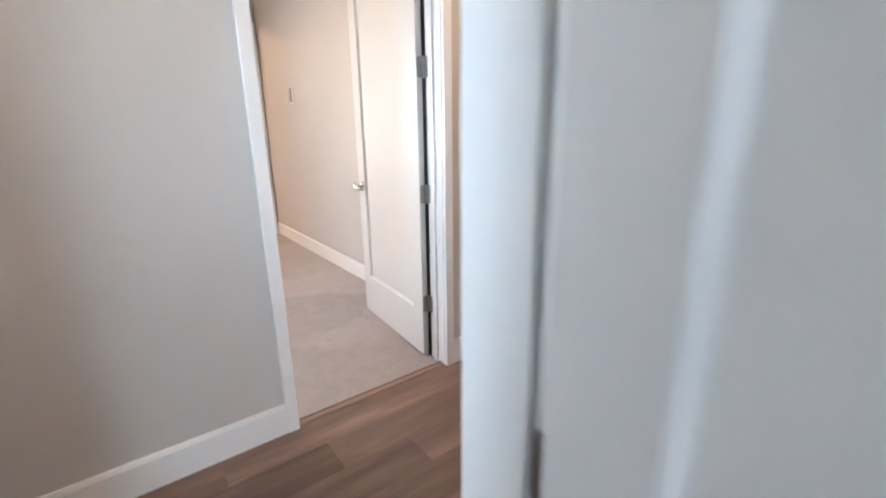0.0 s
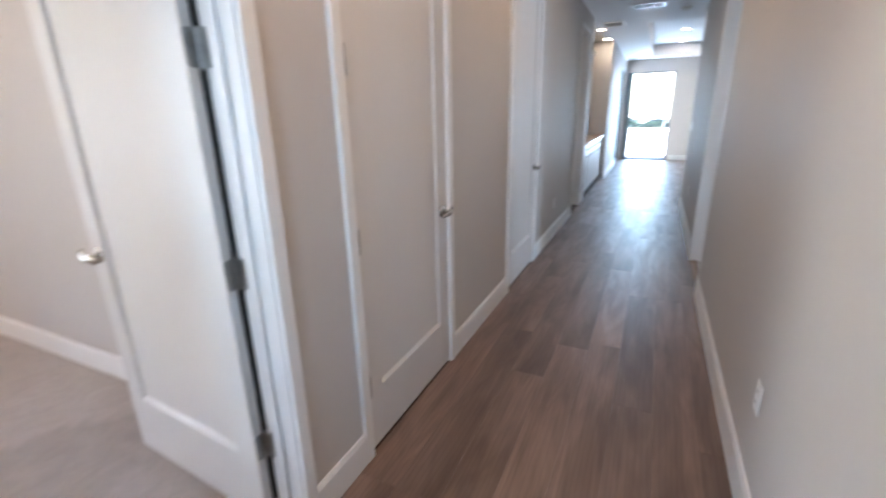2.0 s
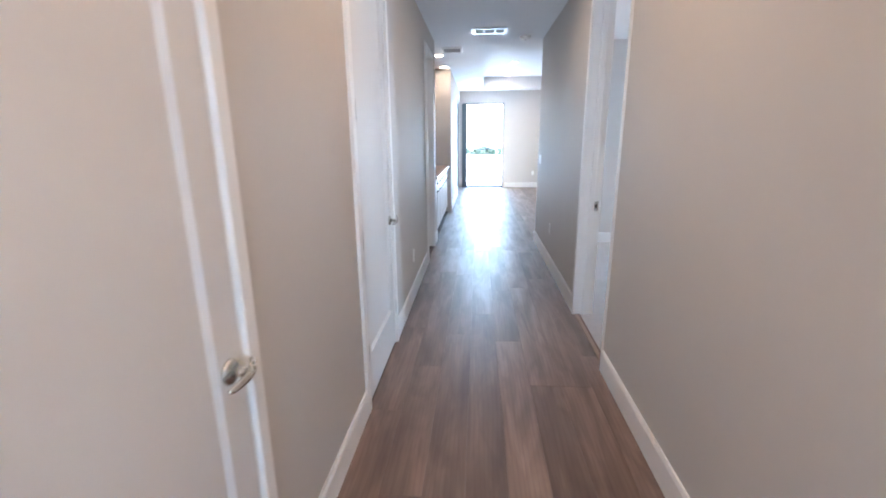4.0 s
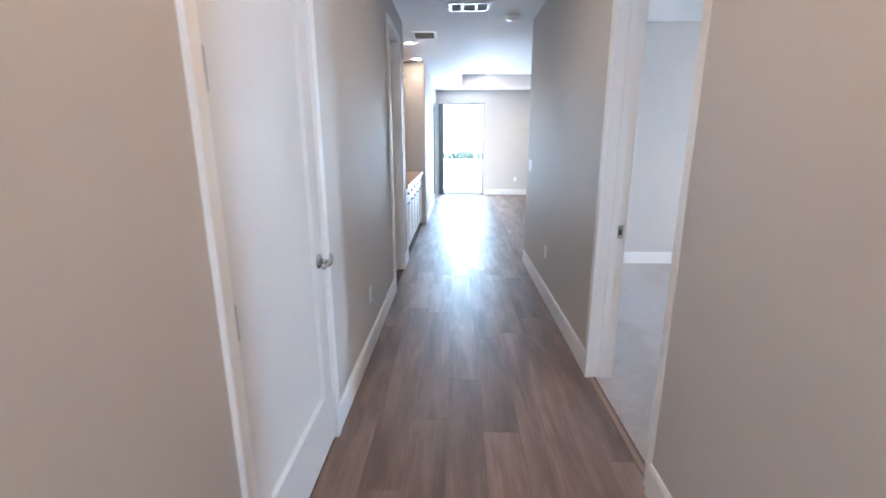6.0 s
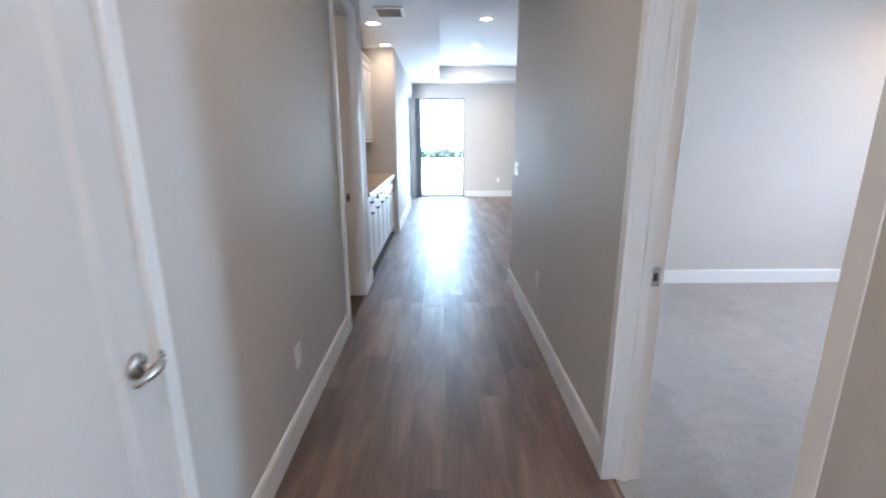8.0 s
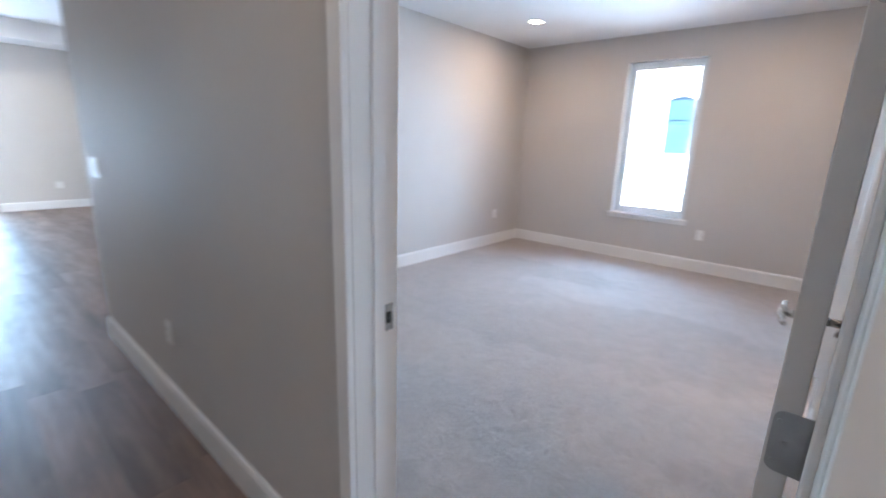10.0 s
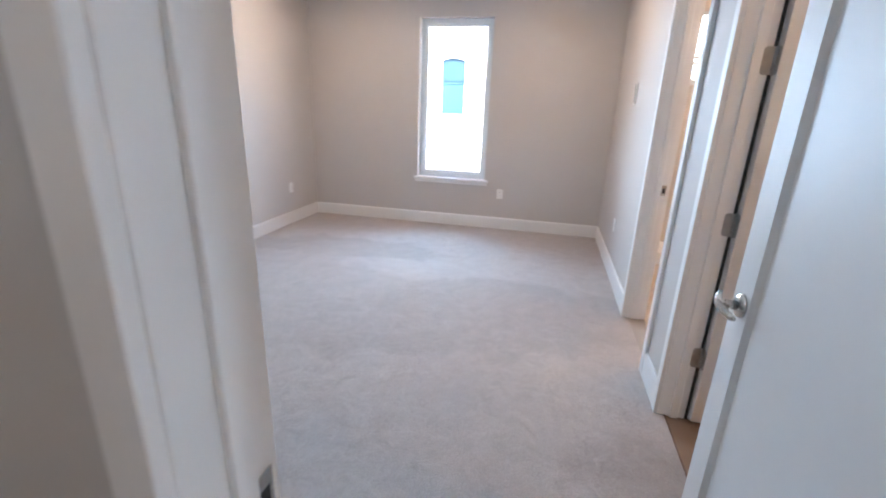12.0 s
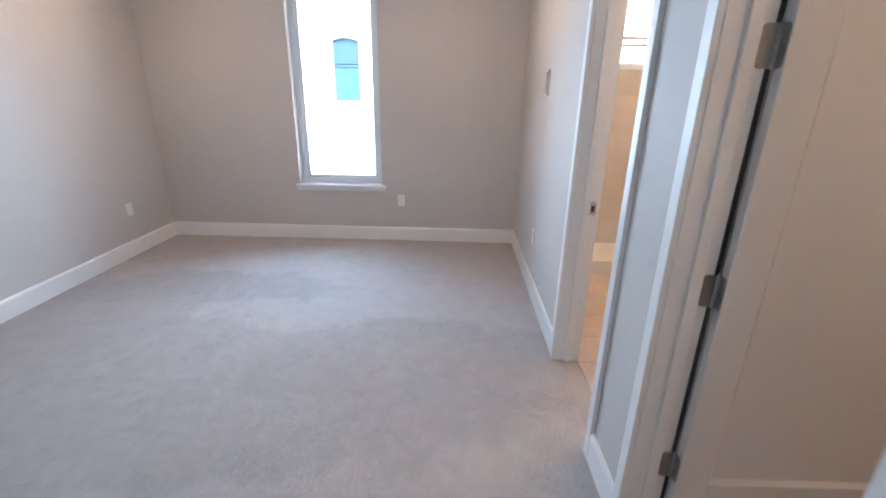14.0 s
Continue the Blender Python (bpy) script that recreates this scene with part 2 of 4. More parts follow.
def tube(bm, pts, radii, n=12, cap=True):
    """A round bar along points, with a radius (or a pair) at each."""
    rings = []
    for i, p in enumerate(pts):
        p = Vector(p)
        d = (Vector(pts[min(i + 1, len(pts) - 1)]) - Vector(pts[max(i - 1, 0)])).normalized()
        up = Vector((0, 0, 1)) if abs(d.z) < 0.9 else Vector((1, 0, 0))
        a = d.cross(up).normalized()
        c = a.cross(d).normalized()
        r = radii[i] if isinstance(radii[i], tuple) else (radii[i], radii[i])
        rings.append([bm.verts.new(p + a * math.cos(2 * math.pi * k / n) * r[0] + c * math.sin(2 * math.pi * k / n) * r[1]) for k in range(n)])
    for s, t in zip(rings, rings[1:]):
        for k in range(n):
            bm.faces.new((s[k], s[(k + 1) % n], t[(k + 1) % n], t[k]))
    if cap:
        bm.faces.new(rings[0][::-1])
        bm.faces.new(rings[-1])


def made(name, bm, material, smooth=False):
    bmesh.ops.recalc_face_normals(bm, faces=bm.faces)
    me = bpy.data.meshes.new(name)
    bm.to_mesh(me)
    bm.free()
    me.materials.append(material)
    if smooth:
        for p in me.polygons:
            p.use_smooth = True
    return me


def part(name, bm, material, parent, label="", smooth=False):
    ob = new(name, made(name, bm, material, smooth))
    ob.parent = parent
    return tagged(ob, label)


def shared(name, me, parent, m, label=""):
    ob = new(name, me)
    ob.parent = parent
    ob.matrix_basis = m
    return tagged(ob, label)


def thing(name, m, label, category, group="", kind=""):
    ob = new(name)
    ob.empty_display_size = 0.1
    ob.matrix_basis = m
    return tagged(ob, label, category, group, kind)


def solid(name, boxes, material, label, category, kind="structure", bevel=0.0):
    """One piece of the setting from boxes."""
    bm = bmesh.new()
    for b in boxes:
        box(bm, *b, bevel=bevel)
    return tagged(new(name, made(name, bm, material)), label, category, "", kind)


def wall_along_y(x0, x1, y0, y1, openings=(), top=CEIL, base=0.0):
    """Boxes of a wall that runs along y, with openings (from, to, bottom, top)."""
    out, at = [], y0
    for a, b, lo, hi in sorted(openings):
        if a > at:
            out.append((x0, x1, at, a, base, top))
        if lo > base:
            out.append((x0, x1, a, b, base, lo))
        if hi < top:
            out.append((x0, x1, a, b, hi, top))
        at = b
    if at < y1:
        out.append((x0, x1, at, y1, base, top))
    return out


def wall_along_x(y0, y1, x0, x1, openings=(), top=CEIL, base=0.0):
    return [(c, d, a, b, e, f) for a, b, c, d, e, f in wall_along_y(y0, y1, x0, x1, openings, top, base)]


# ---- the structure ----
J = 0.018   # thickness of a door lining; rough openings are wider by it
OPEN_A, OPEN_1, OPEN_2, OPEN_3 = (-0.856, 0.0), (0.417, 1.245), (2.41, 3.235), (5.45, 6.20)
OPEN_0, OPEN_B = (-1.915, -1.055), (2.966, 3.842)
OPEN_C, OPEN_BATH = (2.36, 3.21), (3.61, 4.315)
BED_A_X, BED_A_Y = -3.94, 0.33
OPEN_D = (-0.45, 0.26)
WIN = (4.262, 5.105, 0.585, 2.372)
SLIDE = (0.125, 1.325)


def rough(o):
    return (o[0] - J, o[1] + J, 0.0, DOOR_H + J)


solid("wall_west", wall_along_y(-TL, 0.0, -2.5, 6.62, [rough(o) for o in (OPEN_A, OPEN_1, OPEN_2, OPEN_3)]), WALL,
      "greige painted hallway wall with white doors", "wall")
solid("wall_east", wall_along_y(HW0, X_BED, -2.5, OPEN_B[0] - 0.05, [rough(OPEN_0)]) + wall_along_y(HW, X_BED, OPEN_B[0] - 0.05, Y_END, [rough(OPEN_B)]), WALL,
      "greige painted hallway wall beside the bedroom", "wall")
solid("wall_hall_end", wall_along_x(-2.63, -2.5, -TL, X_BED, [(0.5, 0.95, 0.9, 1.95)]), WALL, "greige painted wall at the hallway end", "wall")
solid("wall_bedroom_north", [(X_BED, 6.61, Y_N, Y_END, 0, CEIL)], WALL, "greige painted bedroom wall", "wall")
solid("wall_bedroom_window", wall_along_y(X_WIN, X_WIN + 0.16, 0.9, Y_N, [WIN, (1.62, 2.42, 1.72, 2.44)]), WALL,
      "greige painted outer wall with a tall window", "wall")
solid("wall_bedroom_south", wall_along_x(Y_S - 0.125, Y_S, X_BED, X_WIN, [rough(OPEN_C), rough(OPEN_BATH)]), WALL,
      "greige painted bedroom wall with two doorways", "wall")
solid("wall_closet_divider", [(3.30, 3.40, 0.98, Y_S - 0.125, 0, CEIL)], WALL, "greige painted dividing wall", "wall")
solid("wall_closet_back", [(X_BED, X_WIN, 0.86, 0.98, 0, CEIL)], WALL, "greige painted back wall of closet and bath", "wall")
# first room, from which the walk starts
solid("wall_first_room", [(X_BED, 6.6, 0.74, 0.86, 0, CEIL)] + wall_along_x(-4.1, -4.0, X_BED, X_WIN) +
      wall_along_y(HW, X_BED, -4.1, -2.63) + wall_along_y(X_WIN, X_WIN + 0.16, -4.1, 0.74, [(-3.85, -2.85, 0.95, 2.15)]), WALL, "greige painted walls of the first room", "wall")
# room behind the open door
solid("wall_carpet_room", [(BED_A_X, -TL, BED_A_Y, BED_A_Y + 0.1, 0, CEIL), (-5.0, -TL, -4.1, -4.0, 0, CEIL), (-TL, 0.0, -4.1, -2.63, 0, CEIL)] +
      wall_along_y(BED_A_X - 0.12, BED_A_X, -4.0, BED_A_Y + 0.1, [rough(OPEN_D), (-3.3, -1.5, 0.6, 2.35)]), WALL, "greige painted walls of the carpeted room", "wall")
solid("wall_small_bath", [(-6.2, BED_A_X - 0.12, 1.0, 1.1, 0, CEIL), (-6.2, BED_A_X - 0.12, -1.3, -1.2, 0, CEIL)] +
      wall_along_y(-6.3, -6.2, -1.3, 1.1, [(0.0, 0.85, 1.05, 2.3)]), WALL, "pale painted walls of the small bathroom", "wall")
# closets behind the hall doors, utility room behind the far doorway
solid("wall_closets", [(-0.9, -TL, BED_A_Y + 0.1, BED_A_Y + 0.14, 0, CEIL), (-1.0, -0.9, 0.4, 3.9, 0, CEIL), (-0.9, -TL, 1.75, 1.85, 0, CEIL), (-0.9, -TL, 3.8, 3.9, 0, CEIL)], WALL,
      "plain closet walls", "wall")
solid("wall_utility", [(-2.2, -TL, 4.6, 4.7, 0, CEIL), (-2.3, -2.2, 4.6, 6.62, 0, CEIL), (-2.3, -TL, 6.52, 6.62, 0, CEIL)], WALL, "plain utility room walls", "wall")
# kitchen recess and living room
solid("wall_recess", [(-0.77, -0.65, 6.62, 9.15, 0, CEIL), (-0.77, 0.06, 9.15, 9.85, 0, CEIL)], WALL, "warm greige wall around the cabinet recess", "wall")
solid("wall_living_west", wall_along_y(-0.06, 0.06, 9.85, Y_FAR, [(11.75, 13.25, 0.0, 2.42)], 3.12), WALL, "pale living room wall with tall glazing", "wall")
solid("wall_living_far", wall_along_x(Y_FAR, Y_FAR + 0.15, -0.06, 6.6, [(*SLIDE, 0.0, 2.39)], 3.12), WALL, "pale living room wall with a glass door", "wall")
solid("wall_living_east", wall_along_y(6.6, 6.72, Y_END, Y_FAR, (), 3.12), WALL, "pale living room wall", "wall")
solid("wall_living_near", [(X_BED, 6.61, Y_END - 0.005, Y_END, CEIL, 3.12)], WALL, "wall above the hallway", "wall")

TRAY = (0.71, 5.6, 7.45, 12.75)
solid("ceiling", [(-6.3, 6.72, -4.1, 6.6, CEIL, CEIL + 0.12), (X_BED, X_WIN, Y_S, Y_N, CEIL - 0.05, CEIL), (-0.77, TRAY[0], 6.6, Y_FAR, CEIL, CEIL + 0.12), (TRAY[1], 6.72, 6.6, Y_FAR, CEIL, CEIL + 0.12),
                  (TRAY[0], TRAY[1], 6.6, TRAY[2], CEIL, CEIL + 0.12), (TRAY[0], TRAY[1], TRAY[3], Y_FAR, CEIL, CEIL + 0.12)], CEILING,
      "smooth white painted ceiling", "ceiling")
solid("ceiling_tray", [(TRAY[0] - 0.1, TRAY[1] + 0.1, TRAY[2] - 0.1, TRAY[3] + 0.1, 3.0, 3.12), (TRAY[0] - 0.1, TRAY[0], TRAY[2] - 0.1, TRAY[3] + 0.1, CEIL + 0.12, 3.0),
                       (TRAY[1], TRAY[1] + 0.1, TRAY[2] - 0.1, TRAY[3] + 0.1, CEIL + 0.12, 3.0), (TRAY[0], TRAY[1], TRAY[2] - 0.1, TRAY[2], CEIL + 0.12, 3.0),
                       (TRAY[0], TRAY[1], TRAY[3], TRAY[3] + 0.1, CEIL + 0.12, 3.0)], CEILING, "raised white tray ceiling", "ceiling")
solid("roof_slab", [(-7.2, 6.75, -5.0, 15.4, 3.13, 3.30)], CONCRETE, "flat roof slab with overhang", "roof")

# floors
floor = solid("floor", [(0.0, HW, -2.5, Y_END, -0.12, -0.012), (-0.65, 6.6, Y_END, Y_FAR + 0.15, -0.12, -0.012), (-2.2, 0.0, 4.7, 6.62, -0.12, -0.002)], SUBFLOOR,
              "stained brown oak plank floor", "floor")
solid("floor_carpet_bedroom", [(HW + 0.035, X_WIN, Y_S - 0.03, Y_N, -0.12, 0.004), ], CARPET, "taupe cut-pile carpet with vacuum marks", "carpet")
solid("floor_carpet_room", [(BED_A_X, -0.035, -4.0, BED_A_Y, -0.12, 0.004)], CARPET, "taupe cut-pile carpet", "carpet")
solid("floor_carpet_first", [(HW + 0.035, X_WIN, -4.0, 0.74, -0.12, 0.004)], CARPET, "taupe cut-pile carpet", "carpet")
solid("floor_closet", [(X_BED, 3.3, 0.98, Y_S - 0.03, -0.12, -0.002)], STRIP, "tan wood closet floor", "floor")
# unseen floor, coloured dark to give the shadow line below the closed doors
solid("floor_closets_hall", [(-0.9, 0.0, 0.4, 3.9, -0.12, -0.002)], SUBFLOOR, "closet floor darkened for the shade under the doors", "floor")
bath_floor = solid("floor_bath", [(3.4, X_WIN, 0.98, Y_S - 0.03, -0.12, -0.004)], GROUT, "beige tiled bathroom floor", "floor")
solid("floor_small_bath", [(-6.2, BED_A_X, -1.2, 1.0, -0.12, -0.001)], TILE, "beige stone bathroom floor", "floor")


# ---- trim ----
def baseboard(x0, y0, x1, y1, nx, ny):
    """A run of skirting from one point of a wall face to another; (nx, ny) points into the room."""
    L = math.hypot(x1 - x0, y1 - y0)
    ux, uy = (x1 - x0) / L, (y1 - y0) / L
    bm = bmesh.new()
    prof = [(0.0, 0.0), (0.016, 0.0), (0.016, 0.128), (0.012, 0.138), (0.009, 0.145), (0.0, 0.145)]
    ends = [[bm.verts.new((ox + nx * d, oy + ny * d, z)) for d, z in prof] for ox, oy in ((x0, y0), (x1, y1))]
    for k in range(len(prof)):
        k2 = (k + 1) % len(prof)
        bm.faces.new((ends[0][k], ends[0][k2], ends[1][k2], ends[1][k]))
    bm.faces.new(ends[0][::-1])
    bm.faces.new(ends[1])
    return tagged(new("baseboard", made("baseboard", bm, TRIM)), "white painted tall baseboard along the wall", "baseboard", "baseboards", "structure")


CW = 0.051   # casing width
for a, b in ((-2.5, OPEN_A[0] - CW), (OPEN_A[1] + CW, OPEN_1[0] - CW), (OPEN_1[1] + CW, OPEN_2[0] - CW), (OPEN_2[1] + CW, OPEN_3[0] - CW), (OPEN_3[1] + CW, 6.62)):
    baseboard(0, a, 0, b, 1, 0)
for a, b, f in ((-2.5, OPEN_0[0] - CW, HW0), (OPEN_0[1] + CW, OPEN_B[0] - CW, HW0), (OPEN_B[1] + CW, Y_END, HW)):
    baseboard(f, a, f, b, -1, 0)
baseboard(HW, Y_END, 6.6, Y_END, 0, 1)
baseboard(SLIDE[1] + 0.05, Y_FAR, 6.6, Y_FAR, 0, -1)
baseboard(0.06, 9.15, 0.06, 11.75, 1, 0)
baseboard(X_BED, OPEN_B[1] + CW, X_BED, Y_N, 1, 0)
baseboard(X_BED, Y_N, X_WIN, Y_N, 0, -1)
baseboard(X_WIN, Y_S, X_WIN, Y_N, -1, 0)
for a, b in ((X_BED, OPEN_C[0] - CW), (OPEN_C[1] + CW, OPEN_BATH[0] - CW), (OPEN_BATH[1] + CW, X_WIN)):
    baseboard(a, Y_S, b, Y_S, 0, 1)
baseboard(BED_A_X, BED_A_Y, -TL, BED_A_Y, 0, -1)
baseboard(BED_A_X, -4.0, BED_A_X, OPEN_D[0] - CW, 1, 0)
baseboard(-2.2, 4.7, -2.2, 6.52, 1, 0)
baseboard(-2.2, 6.52, -TL, 6.52, 0, -1)
baseboard(X_BED, 0.98, 3.3, 0.98, 0, 1)


def profile_bar(bm, prof, length, place):
    """A profile (width, depth) drawn along a length; place maps (w, d, l) to a point."""
    ends = [[bm.verts.new(place(w, d, l)) for w, d in prof] for l in (0.0, length)]
    for k in range(len(prof)):
        k2 = (k + 1) % len(prof)
        bm.faces.new((ends[0][k], ends[0][k2], ends[1][k2], ends[1][k]))
    bm.faces.new(ends[0][::-1])
    bm.faces.new(ends[1])


# casing section: plain flat board with crisp, barely eased edges
CASING = [(0.0, 0.0), (0.0, 0.0165), (0.0018, 0.0185), (CW - 0.0018, 0.0185), (CW, 0.0165), (CW, 0.0)]


def door_frame(name, m, w, t, swing, label, back=True, strike=None, hinges=None, shade_reach=0.026):
    """Lining, stops and casings of a doorway. Local: x along the opening, y from the front face through the wall.
    swing: 'back' or 'front', the face with which the leaf is flush."""
    f = thing(name, m, label, "door frame", "door frames", "structure")
    h = DOOR_H
    for nm, b in (("jamb", (-J, 0.0, 0.0, t, 0, h + J)), ("jamb", (w, w + J, 0.0, t, 0, h + J)), ("head_jamb", (0.0, w, 0.0, t, h, h + J))):
        bm = bmesh.new()
        box(bm, *b, bevel=0.0015)
        part(nm, bm, TRIM, f)
    s0, s1 = (t - 0.037 - 0.036, t - 0.037) if swing == "back" else (0.037, 0.073)
    for nm, b in (("stop", (0.0, 0.011, s0, s1, 0, h)), ("stop", (w - 0.011, w, s0, s1, 0, h)), ("head_stop", (0.011, w - 0.011, s0, s1, h - 0.011, h))):
        bm = bmesh.new()
        box(bm, *b, bevel=0.002)
        part(nm, bm, TRIM, f)
    R = 0.004
    for face, sg in ((0.0, -1), (t, 1)) if back else ((0.0, -1),):
        for side in (0, 1):
            bm = bmesh.new()
            profile_bar(bm, CASING, h + R, lambda u, d, l, s=side, fc=face, g=sg: ((-R - u) if s == 0 else (w + R + u), fc + g * d, l))
            part("casing", bm, TRIM, f)
        bm = bmesh.new()
        profile_bar(bm, CASING, w + 2 * R + 2 * CW, lambda u, d, l, fc=face, g=sg: (-R - CW + l, fc + g * d, h + R + u))
        part("head_casing", bm, TRIM, f)
    if strike is not None:
        x, g = (0.0, 1) if strike == 0 else (w, -1)
        y0 = t - 0.034 if swing == "back" else 0.006
        bm = bmesh.new()
        box(bm, min(x, x + g * 0.003), max(x, x + g * 0.003), y0 - 0.004, y0 + 0.032, 0.897, 0.973, 0.001)
        sp = part("strike_plate", bm, NICKEL, f, "satin nickel strike plate")
        bm = bmesh.new()
        box(bm, min(x + g * 0.0025, x + g * 0.0036), max(x + g * 0.0025, x + g * 0.0036), y0 + 0.006, y0 + 0.023, 0.919, 0.951)
        part("latch_hole", bm, DARK, sp)
    if hinges is not None:
        x, g = (0.0, 1) if hinges == 0 else (w, -1)
        for z in (0.34, 0.978, 1.617, 2.25):
            bm = bmesh.new()
            round_plate(bm, min(x, x + g * 0.0025), max(x, x + g * 0.0025), t + 0.002, t - 0.034, z - 0.05, z + 0.05)
            for k, (yy, zz) in enumerate(((t - 0.022, 0.033), (t - 0.012, 0.0), (t - 0.022, -0.033))):
                tube(bm, [(x + g * 0.002, yy, z + zz), (x + g * 0.0036, yy, z + zz)], [0.004, 0.003], 8)
            part("hinge_plate", bm, STEEL, f, "steel hinge plate with screws")
        # added dark strip: paints the shade of the open hinge gap
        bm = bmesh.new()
        box(bm, min(x - g * 0.0038, x + g * 0.0012), max(x - g * 0.0038, x + g * 0.0012), t - 0.005, t + shade_reach, 0.0, h)
        part("gap_shade_strip", bm, DARK, f, "dark strip standing for shade in the hinge gap")
    return f


HINGES = (0.34, 0.978, 1.617, 2.25)
# the lever's line: along the leaf, out from it, up, and its radius
LEVER = [(0.020, 0.047, 0.030, 0.0045), (0.020, 0.050, 0.024, 0.008), (0.019, 0.052, 0.016, 0.0105), (0.014, 0.053, 0.009, 0.012), (0.004, 0.054, 0.001, 0.0135), (-0.012, 0.054, -0.004, 0.0125),
         (-0.030, 0.052, -0.006, 0.0115), (-0.047, 0.048, -0.009, 0.0105), (-0.061, 0.042, -0.012, 0.0095), (-0.069, 0.037, -0.013, 0.0055)]


def round_plate(bm, x0, x1, ya, yb, z0, z1, r=0.014):
    """A thin plate across x with rounded corners at its yb edge."""
    s = 1 if yb > ya else -1
    out = [(ya, z0)]
    for k in range(5):
        t = math.pi / 2 * k / 4
        out.append((yb - s * r + s * r * math.sin(t), z0 + r - r * math.cos(t)))
    for k in range(5):
        t = math.pi / 2 * k / 4
        out.append((yb - s * r + s * r * math.cos(t), z1 - r + r * math.sin(t)))
    out.append((ya, z1))
    a, b = [[bm.verts.new((x, y, z)) for y, z in out] for x in (x0, x1)]
    bm.faces.new(a)
    bm.faces.new(b[::-1])
    for k in range(len(out)):
        k2 = (k + 1) % len(out)
        bm.faces.new((a[k], b[k], b[k2], a[k2]))


def door_leaf(name, m, w, mirror, thick, label, open_hinge, OFF=0.010):
    """Shaker leaf with one sunk panel. Local: the pin at the origin; the leaf runs along +x (mirror: -x), its body OFF behind the pin."""
    d = thing(name, m, label, "door", "doors", "structure")
    g = -1 if mirror else 1
    T = 0.035
    x_a, x_b = 0.0018 if open_hinge else 0.0045, w - 0.005
    z0, z1 = 0.018, DOOR_H - 0.004
    ylo, yhi = sorted((thick * OFF, thick * (OFF + T)))

    def bar(nm, a, b, lo, hi, y0=ylo, y1=yhi, bevel=0.0015):
        bm = bmesh.new()
        xs = sorted((g * a, g * b))
        box(bm, xs[0], xs[1], y0, y1, lo, hi, bevel)
        return part(nm, bm, DOORP, d)

    S, TOP, BOT = 0.105, 0.115, 0.275
    bar("stile", x_a, x_a + S, z0, z1)
    bar("stile", x_b - S, x_b, z0, z1)
    bar("top_rail", x_a + S, x_b - S, z1 - TOP, z1)
    bar("bottom_rail", x_a + S, x_b - S, z0, z0 + BOT)
    # sunk panel with sloping edges on both faces
    bm = bmesh.new()
    a0, a1, b0, b1 = x_a + S, x_b - S, z0 + BOT, z1 - TOP
    k, sunk, lip = 0.014, 0.013, 0.0008
    for yf, s in ((ylo, 1), (yhi, -1)):
        o = [bm.verts.new((g * x, yf + s * lip, z)) for x, z in ((a0, b0), (a1, b0), (a1, b1), (a0, b1))]
        i = [bm.verts.new((g * x, yf + s * sunk, z)) for x, z in ((a0 + k, b0 + k), (a1 - k, b0 + k), (a1 - k, b1 - k), (a0 + k, b1 - k))]
        bm.faces.new(i)
        for q in range(4):
            bm.faces.new((o[q], o[(q + 1) % 4], i[(q + 1) % 4], i[q]))
    part("panel", bm, DOORP, d)
    # hinges
    for z in HINGES:
        bm = bmesh.new()
        for q in range(5):
            zz = z - 0.05 + q * 0.02
            tube(bm, [(-0.0005 * g, 0.0, zz + 0.0010), (-0.0005 * g, 0.0, zz + 0.0190)], [0.0082, 0.0082], 10)
        tube(bm, [(-0.0005 * g, 0.0, z + 0.05), (-0.0005 * g, 0.0, z + 0.056)], [0.006, 0.002], 10)
        tube(bm, [(-0.0005 * g, 0.0, z - 0.056), (-0.0005 * g, 0.0, z - 0.05)], [0.002, 0.006], 10)
        if open_hinge:
            xs = sorted((g * 0.0005, g * 0.003))
            round_plate(bm, xs[0], xs[1], thick * 0.002, thick * (OFF + 0.031), z - 0.05, z + 0.05)
            for yy, zz in ((0.012, 0.0), (0.023, 0.033), (0.023, -0.033)):
                tube(bm, [(g * 0.001, thick * (OFF + yy), z + zz), (-g * 0.0006, thick * (OFF + yy), z + zz)], [0.004, 0.003], 8)
        part("hinge", bm, STEEL, d, "steel butt hinge")
    # levers on both faces
    kx, kz = x_b - 0.062, 0.94
    for yf, s in ((ylo, -1), (yhi, 1)):
        bm = bmesh.new()
        tube(bm, [(g * kx, yf, kz), (g * kx, yf + s * 0.004, kz), (g * kx, yf + s * 0.010, kz), (g * kx, yf + s * 0.013, kz)], [0.033, 0.033, 0.030, 0.018], 24)
        tube(bm, [(g * kx, yf + s * 0.010, kz), (g * kx, yf + s * 0.045, kz)], [0.0125, 0.011], 14)
        rose = part("rose", bm, NICKEL, d, "satin nickel rose", True)
        bm = bmesh.new()
        pts, rad = [], []
        for a, o, up, r in LEVER:
            pts.append((g * (kx + a), yf + s * o, kz + up))
            rad.append((r * 0.75, r))
        tube(bm, pts, rad, 12)
        part("lever", bm, NICKEL, rose, "curved satin nickel lever", True)
    # latch face on the free edge
    bm = bmesh.new()
    xs = sorted((g * x_b, g * (x_b + 0.0015)))
    box(bm, xs[0], xs[1], ylo + 0.005, yhi - 0.005, 0.91, 0.97)
    part("latch_face", bm, NICKEL, d)
    return d


